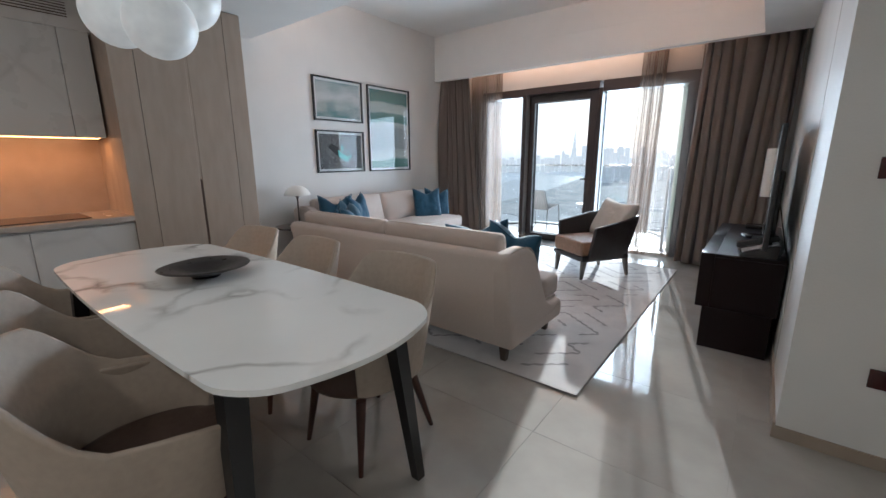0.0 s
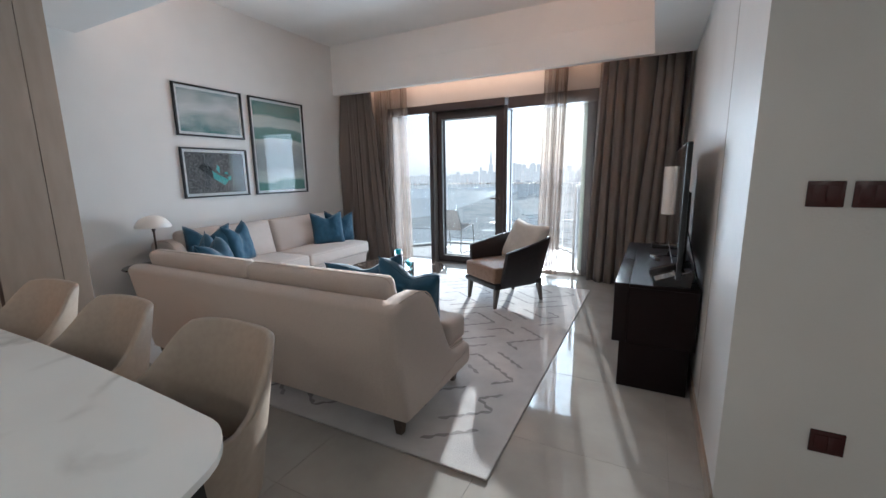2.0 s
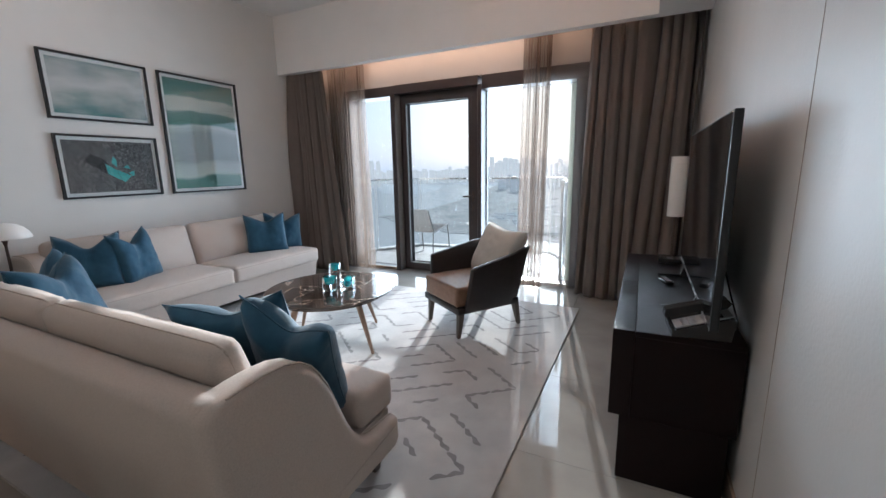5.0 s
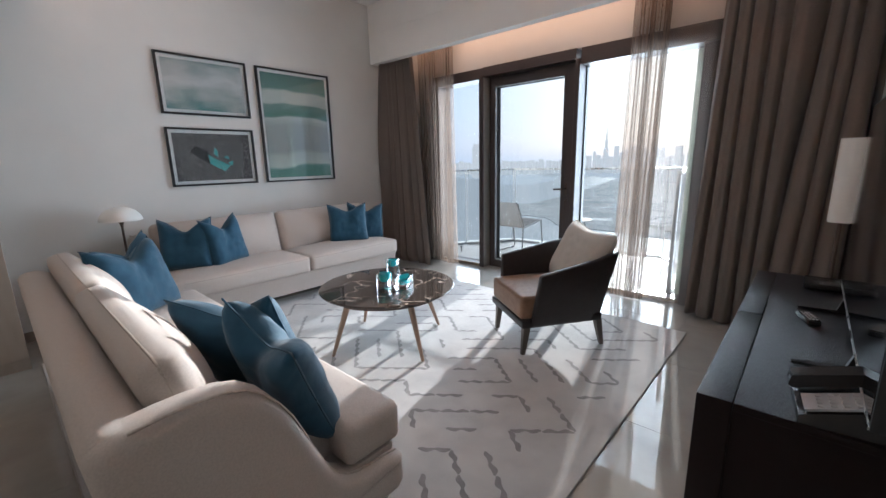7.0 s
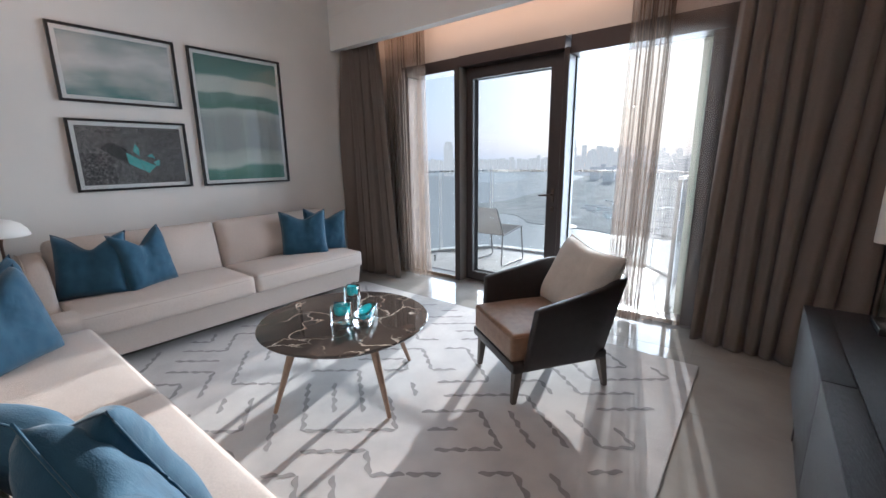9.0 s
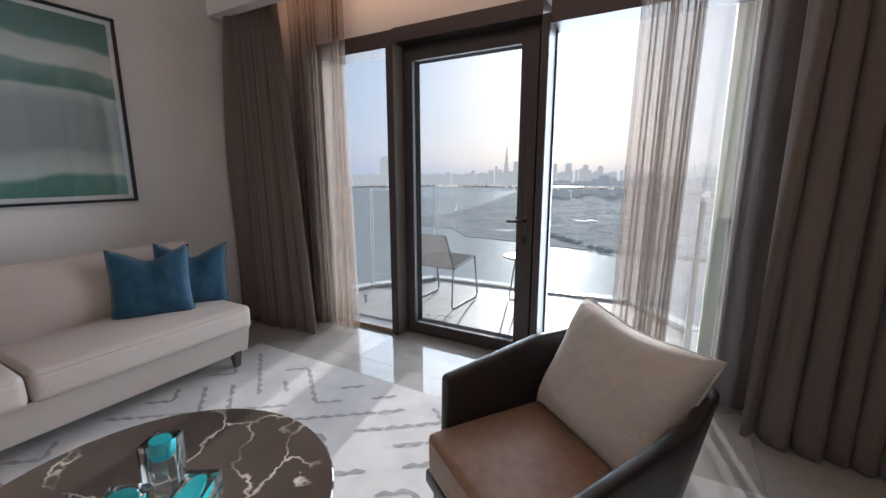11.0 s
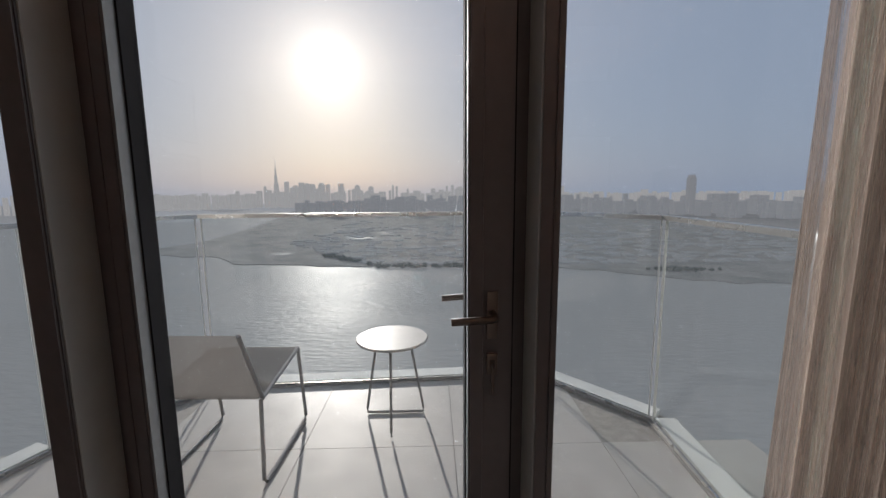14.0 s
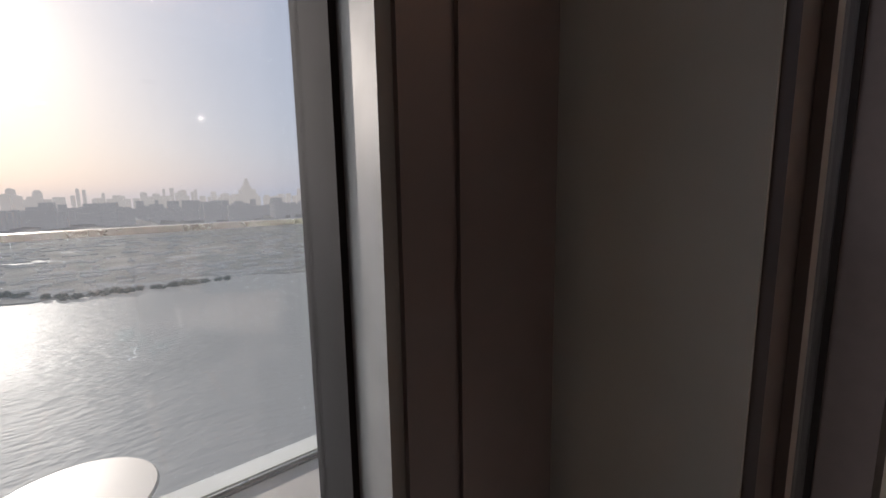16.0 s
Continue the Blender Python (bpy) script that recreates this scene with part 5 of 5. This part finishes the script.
strip("balcony_kerb", -0.012, 0.022, 0.022, 0.14, "concrete", None, "structure")
strip("kerb_channel", -0.012, 0.006, -0.018, 0.0215, "out_metal", None, "structure")
rail = thing("balustrade", pose(0, 0, 0), "glass balcony balustrade with a slim metal handrail", "railing")
for i in range(len(KERB) - 1):
    a, b = Vector(KERB[i]), Vector(KERB[i + 1])
    d = (b - a).normalized(); g = 0.012
    nn = Vector((d.y, -d.x))
    a2, b2 = a + d * g, b - d * g
    if (a - Vector((-2.3, 7.8))).dot(nn) < 0:
        nn = -nn
    o1, o2 = nn * 0.004, nn * 0.016
    bm = bmesh.new(); prism(bm, [tuple(a2 + o1), tuple(b2 + o1), tuple(b2 + o2), tuple(a2 + o2)], 0.0065, 1.18, "z")
    q = part("glass_panel", bm, "bpane", rail, smooth=0); q.visible_shadow = False
    h1, h2 = nn * -0.014, nn * 0.034
    bm = bmesh.new(); prism(bm, [tuple(a + h1), tuple(b + h1), tuple(b + h2), tuple(a + h2)], 1.18, 1.205, "z"); part("handrail", bm, "chrome", rail, smooth=0)
    bm = bmesh.new(); prism(bm, [tuple(a + nn * -0.006), tuple(b + nn * -0.006), tuple(b + nn * 0.0035), tuple(a + nn * 0.0035)], 0.0065, 0.022, "z"); part("shoe", bm, "chrome", rail, smooth=0)
    for e, s in ((a2, 1), (b2, -1)):
        bm = bmesh.new(); prism(bm, [tuple(e + nn * 0.003), tuple(e + d * s * 0.005 + nn * 0.003), tuple(e + d * s * 0.005 + nn * 0.017), tuple(e + nn * 0.017)], 0.023, 1.179, "z"); part("panel_edge", bm, "concrete", rail, smooth=0)
bm = boxes((-0.735, -0.700, 7.350, 7.385, 0.008, 1.179)); part("end_post", bm, "out_metal", rail, smooth=0)
# pale post; its green is the glass-tinted light, carried by the colour
setting("column_outside", boxes((-0.66, -0.40, 7.345, 7.41, -0.2, 3.2)), "green")

oc = thing("balcony_chair", pose(-2.95, 8.19, -0.004, 0, 0, -2), "light woven balcony chair on a bent metal sled frame", "chair")
for sx in (-1, 1):
    x = 0.25 * sx
    bm = bmesh.new(); tube(bm, [(x, 0.20, 0.475), (x, 0.27, 0.03), (x, 0.25, 0.010), (x, -0.27, 0.010), (x, -0.29, 0.03), (x, -0.27, 0.42)], 0.010, 8); part("sled_leg", bm, "out_metal", oc)
bm = bmesh.new(); prism(bm, [(-0.25, 0.405), (0.20, 0.468), (0.20, 0.480), (-0.25, 0.418)], -0.245, 0.245, "x"); part("seat", bm, "mesh_seat", oc)
bm = bmesh.new(); prism(bm, [(-0.24, 0.415), (-0.26, 0.415), (-0.40, 0.755), (-0.43, 0.775), (-0.415, 0.75)], -0.245, 0.245, "x"); part("backrest", bm, "mesh_seat", oc)
for sx in (-1, 1):
    bm = bmesh.new(); tube(bm, [(0.25 * sx, 0.205, 0.474), (0.25 * sx, -0.25, 0.412), (0.25 * sx, -0.42, 0.770)], 0.010, 8); part("side_rail", bm, "out_metal", oc)
ot = thing("balcony_table", pose(-2.16, 8.41, -0.004), "small round pale balcony table on a wire base", "table")
bm = bmesh.new(); lathe(bm, [(0, 0.505), (0.20, 0.505), (0.205, 0.512), (0.20, 0.520), (0, 0.520)], 40); part("tabletop", bm, "out_top", ot)
foot = {}
for a_, r_ in ((152, 0.19), (28, 0.19), (270, 0.17)):
    a = radians(a_); c_, s_ = math.cos(a), math.sin(a)
    foot[a_] = (r_ * c_, r_ * s_, 0.010)
    bm = bmesh.new(); tube(bm, [(0.105 * c_, 0.105 * s_, 0.505), ((r_ + 0.004) * c_, (r_ + 0.004) * s_, 0.035), foot[a_]], 0.008, 8); part("wire_leg", bm, "out_metal", ot)
bm = bmesh.new(); tube(bm, [foot[152], foot[28]], 0.008, 8); part("base_bar", bm, "out_metal", ot)
dr = thing("floor_drain", pose(-2.68, 7.64, -0.004), "square metal drain cover in the balcony floor", "drain")
for b in ((-0.07, 0.07, -0.07, -0.063), (-0.07, 0.07, 0.063, 0.07), (-0.07, -0.063, -0.063, 0.063), (0.063, 0.07, -0.063, 0.063)):
    part("rim", boxes((*b, 0.0005, 0.003)), "out_metal", dr, smooth=0)
sp = thing("stub_pipe", pose(-3.64, 7.68, -0.004), "short capped metal pipe on the balcony floor", "pipe")
bm = bmesh.new(); lathe(bm, [(0.012, 0), (0.012, 0.06), (0.022, 0.062), (0.022, 0.085), (0, 0.085)], 14); part("pipe", bm, "out_metal", sp)

# door furniture
for y0, s, x_, tip in ((DF, -1, -1.765, -1.877), (7.306, 1, -1.78, -1.895)):
    bm = bmesh.new()
    rbox(bm, x_ - 0.015, x_ + 0.015, min(y0, y0 + s * 0.008), max(y0, y0 + s * 0.008), 0.95, 1.08, 0.003)
    tube(bm, [(x_, y0, 1.022), (x_, y0 + s * 0.055, 1.022), (x_ - 0.012, y0 + s * 0.065, 1.022), (tip, y0 + s * 0.065, 1.016)], 0.010, 10)
    part("door_handle", bm, "bronze", door, "dark metal lever handle")
bm = bmesh.new(); rbox(bm, -1.780, -1.750, DF - 0.010, DF - 0.0005, 0.85, 0.91, 0.002); lathe(bm, [(0, 0.868), (0.007, 0.868), (0.007, 0.892), (0, 0.892)], 12, -1.765, DF - 0.013); part("keyhole_plate", bm, "bronze", door)
bm = bmesh.new(); rbox(bm, -1.767, -1.763, DF - 0.030, DF - 0.008, 0.872, 0.888, 0.001, 1); rbox(bm, -1.769, -1.761, DF - 0.026, DF - 0.022, 0.80, 0.872, 0.001, 1); part("door_key", bm, "bronze", door, "small key in the lock")
for x0, y0 in ((-2.66, 7.289), (-1.56, 7.269)):
    for k in range(2):
        part("etched_mark", boxes((x0 + 0.01 * k, x0 + 0.075 - 0.005 * k, y0 - 0.0012, y0 - 0.0004, 0.125 + 0.02 * k, 0.131 + 0.02 * k)), "out_metal", door if k < 0 or x0 < -2 else win, "small grey mark on the glass", 0)
# ---- far view ----


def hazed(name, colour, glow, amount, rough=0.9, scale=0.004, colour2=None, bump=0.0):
    """Far backdrop stuff: its own colour, with haze painted in as an even emission."""
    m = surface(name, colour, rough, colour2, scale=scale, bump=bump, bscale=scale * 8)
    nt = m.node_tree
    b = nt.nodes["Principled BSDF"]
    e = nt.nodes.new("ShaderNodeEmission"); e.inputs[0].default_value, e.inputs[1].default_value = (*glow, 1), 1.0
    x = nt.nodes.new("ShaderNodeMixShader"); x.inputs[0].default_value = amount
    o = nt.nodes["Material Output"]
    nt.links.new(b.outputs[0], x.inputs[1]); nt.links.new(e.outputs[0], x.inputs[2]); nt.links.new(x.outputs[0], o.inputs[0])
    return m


GZ = -130.0
# the pale haze over the water is part of its material, as emission
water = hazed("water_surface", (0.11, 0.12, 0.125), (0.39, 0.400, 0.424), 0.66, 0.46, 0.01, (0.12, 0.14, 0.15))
water.node_tree.nodes["Principled BSDF"].inputs["Specular IOR Level"].default_value = 0.17
nt = water.node_tree
w1 = nt.nodes.new("ShaderNodeTexNoise"); w1.inputs["Scale"].default_value, w1.inputs["Detail"].default_value = 0.13, 8
co = nt.nodes["Texture Coordinate"]
mp = nt.nodes.new("ShaderNodeMapping"); mp.inputs["Scale"].default_value = (0.6, 1.6, 1); mp.inputs["Rotation"].default_value = (0, 0, 0.5)
nt.links.new(co.outputs["Object"], mp.inputs[0]); nt.links.new(mp.outputs[0], w1.inputs["Vector"])
bp = nt.nodes.new("ShaderNodeBump"); bp.inputs["Strength"].default_value, bp.inputs["Distance"].default_value = 0.7, 2.2
nt.links.new(w1.outputs[0], bp.inputs["Height"]); nt.links.new(bp.outputs[0], nt.nodes["Principled BSDF"].inputs["Normal"])
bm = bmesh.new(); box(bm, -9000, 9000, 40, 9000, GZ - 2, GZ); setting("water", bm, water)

# haze painted in by distance: a larger share of pale emission farther off
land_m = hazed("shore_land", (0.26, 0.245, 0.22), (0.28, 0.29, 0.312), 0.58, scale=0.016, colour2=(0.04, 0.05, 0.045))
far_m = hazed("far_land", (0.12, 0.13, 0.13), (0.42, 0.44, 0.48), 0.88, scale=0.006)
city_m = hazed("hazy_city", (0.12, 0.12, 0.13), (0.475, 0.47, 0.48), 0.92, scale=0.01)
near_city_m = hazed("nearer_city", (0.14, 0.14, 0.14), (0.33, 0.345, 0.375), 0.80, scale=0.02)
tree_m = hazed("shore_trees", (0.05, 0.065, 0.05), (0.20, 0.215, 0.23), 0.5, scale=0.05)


def coast(name, near, far, z, mat, seed, rough_m=14.0, cells=90):
    """A low sheet of land between two shore lines, its edges ragged."""
    rnd = random.Random(seed)
    def walk_line(pts):
        out = []
        for (x0, y0), (x1, y1) in zip(pts, pts[1:]):
            n = max(2, int(math.hypot(x1 - x0, y1 - y0) / 25))
            for k in range(n):
                f = k / n
                x, y = x0 + (x1 - x0) * f, y0 + (y1 - y0) * f
                out.append((x, y + rough_m * noise.noise(Vector((x * 0.02, y * 0.02, seed))) * 2))
        out.append(pts[-1])
        return out
    outline = walk_line(near) + walk_line(far)[::-1]
    bm = bmesh.new()
    prism(bm, outline, GZ + 0.2, GZ + z, "z")
    setting(name, bm, mat)


NEAR_SHORE = [(-673, 948), (-542, 868), (-446, 838), (-378, 778), (-230, 742), (-130, 727), (-40, 738), (56, 768), (180, 700), (299, 635), (431, 566), (517, 543), (608, 452), (900, 330), (1500, 150), (3200, 100)]
FAR_SHORE = [(-673, 955), (-625, 1121), (-684, 1545), (-784, 2024), (-977, 2833), (-1000, 2950), (3200, 2900)]
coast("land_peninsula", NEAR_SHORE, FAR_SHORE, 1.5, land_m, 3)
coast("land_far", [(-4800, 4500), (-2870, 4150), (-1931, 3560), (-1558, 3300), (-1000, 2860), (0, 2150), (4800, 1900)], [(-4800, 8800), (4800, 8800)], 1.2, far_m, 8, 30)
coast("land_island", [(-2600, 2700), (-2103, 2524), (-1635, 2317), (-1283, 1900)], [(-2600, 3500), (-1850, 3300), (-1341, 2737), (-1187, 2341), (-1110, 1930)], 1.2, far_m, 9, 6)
# lagoons, pale from the haze glow in the water's colour
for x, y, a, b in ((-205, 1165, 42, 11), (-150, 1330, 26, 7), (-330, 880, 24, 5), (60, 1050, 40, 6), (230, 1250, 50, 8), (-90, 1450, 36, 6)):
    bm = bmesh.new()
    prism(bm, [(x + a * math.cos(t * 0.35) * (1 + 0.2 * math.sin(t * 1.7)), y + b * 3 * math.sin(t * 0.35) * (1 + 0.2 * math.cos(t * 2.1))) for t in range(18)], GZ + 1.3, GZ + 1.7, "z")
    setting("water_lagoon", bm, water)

rnd = random.Random(5)
# shore scrub, sheds and low blocks: uncounted far stuff
bm = bmesh.new()
for k in range(900):
    t = rnd.random()
    x = -360 + 1500 * rnd.random() ** 1.1
    y = 730 + 900 * rnd.random() ** 1.6 + max(0, -x - 100) * 1.2
    s = rnd.uniform(2, 9)
    box(bm, x - s * rnd.uniform(0.6, 3.0), x + s * rnd.uniform(0.6, 3.0), y - s, y + s, GZ + 1.4, GZ + 1.5 + rnd.uniform(1, 4))
tagged(part("low_buildings", bm, near_city_m, None, "scattered low buildings and sheds on the far shore", 0, "stuff"), "", "buildings")
bm = bmesh.new()
for k in range(260):
    x = rnd.choice((-62, 40, 400, 700, -180)) + rnd.gauss(0, 26)
    y = 712 + rnd.gauss(0, 6) + max(0, -x - 90) * 1.0 - (x > 300) * 60
    r = rnd.uniform(1.5, 4.5)
    for j in range(3):
        cx, cy, cz = x + rnd.uniform(-r, r), y + rnd.uniform(-r, r), GZ + 1.5 + r * rnd.uniform(0.3, 0.9)
        bmesh.ops.create_icosphere(bm, subdivisions=1, radius=r * rnd.uniform(0.6, 1.0), matrix=Matrix.Translation((cx, cy, cz)))
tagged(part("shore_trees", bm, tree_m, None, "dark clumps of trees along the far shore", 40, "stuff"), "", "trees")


def tower(bm, az, dist, h_deg, w_deg, style=0):
    """A far tower by its bearing, height above the eye's level and width in degrees."""
    x, y = dist * math.sin(radians(az)), dist * math.cos(radians(az))
    top = 1.35 + dist * math.tan(radians(h_deg))
    w = dist * math.tan(radians(w_deg)) / 2
    box(bm, x - w, x + w, y - w, y + w, GZ, top - (style > 0) * (top * 0.18))
    if style == 1:
        box(bm, x - w * 0.55, x + w * 0.55, y - w, y + w, top - top * 0.18, top)
    elif style == 2:
        b = [bm.verts.new((x + sx * w, y + sy * w, top * 0.82)) for sx, sy in ((-1, -1), (1, -1), (1, 1), (-1, 1))]
        t = bm.verts.new((x - w * 0.3, y, top))
        for i in range(4):
            bm.faces.new((b[i], b[(i + 1) % 4], t))


bm = bmesh.new()
az = -62.0
while az < 62:
    core = math.exp(-((az + 19) / 6.0) ** 2) * 1.0 + math.exp(-((az + 8) / 7.0) ** 2) * 0.8 + math.exp(-((az - 4) / 4.0) ** 2) * 1.0
    h = -0.35 + rnd.random() ** 2 * (0.5 + core) + 0.30 * core
    tower(bm, az, 3900 + rnd.uniform(-150, 250), h, rnd.uniform(0.25, 0.75), rnd.choice((0, 0, 1, 2)))
    az += rnd.uniform(0.25, 0.75)
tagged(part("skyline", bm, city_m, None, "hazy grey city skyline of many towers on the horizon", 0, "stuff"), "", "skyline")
bm = bmesh.new()
az = -60.0
while az < 62:
    dist = rnd.uniform(2300, 3300)
    if az > -18:
        tower(bm, az, dist, -1.35 + rnd.random() ** 3 * (1.0 if az > -10 else 0.3), rnd.uniform(0.3, 1.3), rnd.choice((0, 0, 0, 1)))
    az += rnd.uniform(0.12, 0.5)
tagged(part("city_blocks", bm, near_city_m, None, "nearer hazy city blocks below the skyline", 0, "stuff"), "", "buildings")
br_ = thing("bridge", pose(0, 0, 0), "long pale road bridge crossing the low land beyond the water", "bridge")
bm = bmesh.new()
d_ = Vector((0.685, 0.729)) ; n_ = Vector((0.729, -0.685)) * 9
a_, b_ = Vector((1119, 831)), Vector((2060, 1832))
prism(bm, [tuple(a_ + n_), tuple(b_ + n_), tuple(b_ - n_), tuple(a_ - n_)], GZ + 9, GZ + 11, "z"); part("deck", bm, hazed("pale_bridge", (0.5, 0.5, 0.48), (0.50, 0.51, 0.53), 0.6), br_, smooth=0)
bm = bmesh.new()
for k in range(24):
    c_ = a_ + (b_ - a_) * (k + 0.5) / 24
    box(bm, c_.x - 3, c_.x + 3, c_.y - 3, c_.y + 3, GZ + 1.5, GZ + 9)
tagged(part("piers", bm, far_m, br_, smooth=0), "", "", "", "stuff")
at_ = thing("arch_tower", pose(0, 0, 0), "pale hazy tower shaped as a square arch on the skyline", "tower")
bm = bmesh.new()
for z0_, z1_, h0_, h1_ in ((16.69, 16.98, -0.6, 0.66), (17.52, 17.79, -0.6, 0.66), (16.69, 17.79, 0.46, 0.70)):
    D_ = 3700
    x0_, x1_ = D_ * math.tan(radians(z0_)), D_ * math.tan(radians(z1_))
    k_ = D_ / math.cos(radians(17.2))
    box(bm, x0_, x1_, D_ - 20 - (h0_ > 0), D_ + 20 + (h0_ > 0), 1.35 + k_ * math.tan(radians(h0_)) + (h0_ < 0) * -60, 1.35 + k_ * math.tan(radians(h1_)))
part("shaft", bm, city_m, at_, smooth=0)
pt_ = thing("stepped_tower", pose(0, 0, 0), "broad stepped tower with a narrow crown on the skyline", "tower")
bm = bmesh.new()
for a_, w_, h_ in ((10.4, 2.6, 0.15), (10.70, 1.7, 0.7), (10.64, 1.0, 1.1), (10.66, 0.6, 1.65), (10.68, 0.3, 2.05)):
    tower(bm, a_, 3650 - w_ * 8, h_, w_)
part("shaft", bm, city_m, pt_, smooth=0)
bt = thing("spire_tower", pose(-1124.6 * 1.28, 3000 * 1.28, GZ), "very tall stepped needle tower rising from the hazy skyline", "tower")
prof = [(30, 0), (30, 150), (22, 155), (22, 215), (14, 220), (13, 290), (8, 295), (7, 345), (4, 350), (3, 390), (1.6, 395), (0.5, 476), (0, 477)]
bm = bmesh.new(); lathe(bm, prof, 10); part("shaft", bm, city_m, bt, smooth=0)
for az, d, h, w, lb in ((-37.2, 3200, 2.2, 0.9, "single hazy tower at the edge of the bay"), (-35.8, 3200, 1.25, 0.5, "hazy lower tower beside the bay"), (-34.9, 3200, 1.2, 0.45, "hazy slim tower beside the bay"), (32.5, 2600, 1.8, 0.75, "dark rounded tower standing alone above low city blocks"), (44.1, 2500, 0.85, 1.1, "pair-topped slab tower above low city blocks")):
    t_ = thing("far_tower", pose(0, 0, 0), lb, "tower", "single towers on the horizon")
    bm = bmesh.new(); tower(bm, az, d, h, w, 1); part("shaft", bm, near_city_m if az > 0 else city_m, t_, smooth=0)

# ---- tiles, last ----
rnd = random.Random(2)
TS = 0.8


def tile_mesh(w, d):
    bm = bmesh.new(); box(bm, 0.0008, w - 0.0008, 0.0008, d - 0.0008, -0.008, 0.0)
    me = bpy.data.meshes.new("tile"); bm.to_mesh(me); bm.free(); me.materials.append(M["tile"])
    return me


floor_ob = bpy.data.objects["floor"]
xs = [XL] + [round(-0.42 + TS * k, 3) for k in range(-4, 4)] + [XE]
ys = [YB] + [round(2.62 + TS * k, 3) for k in range(-5, 6)] + [7.24]
cache = {}
for i in range(len(xs) - 1):
    for j in range(len(ys) - 1):
        w, d = round(xs[i + 1] - xs[i], 4), round(ys[j + 1] - ys[j], 4)
        if (w, d) not in cache:
            cache[(w, d)] = tile_mesh(w, d)
        o = new("tile", cache[(w, d)]); o.location = (xs[i], ys[j], 0); o.parent = floor_ob
bal = bpy.data.objects["balcony_slab"]
bmt = bmesh.new(); box(bmt, 0.0015, TS - 0.0015, 0.0015, TS - 0.0015, -0.008, 0.0)
me = bpy.data.meshes.new("tile"); bmt.to_mesh(me); bmt.free(); me.materials.append(M["balcony"])
bmh = bmesh.new(); box(bmh, 0.0015, TS - 0.0015, 0.0015, 0.4 - 0.0015, -0.008, 0.0)
meh = bpy.data.meshes.new("tile"); bmh.to_mesh(meh); bmh.free(); meh.materials.append(M["balcony"])
for i in range(5):
    for j in range(2):
        if (i, j) in ((0, 1), (4, 1)):
            continue
        o = new("tile", me); o.location = (-4.22 + TS * i, 7.36 + TS * j, -0.004); o.parent = bal
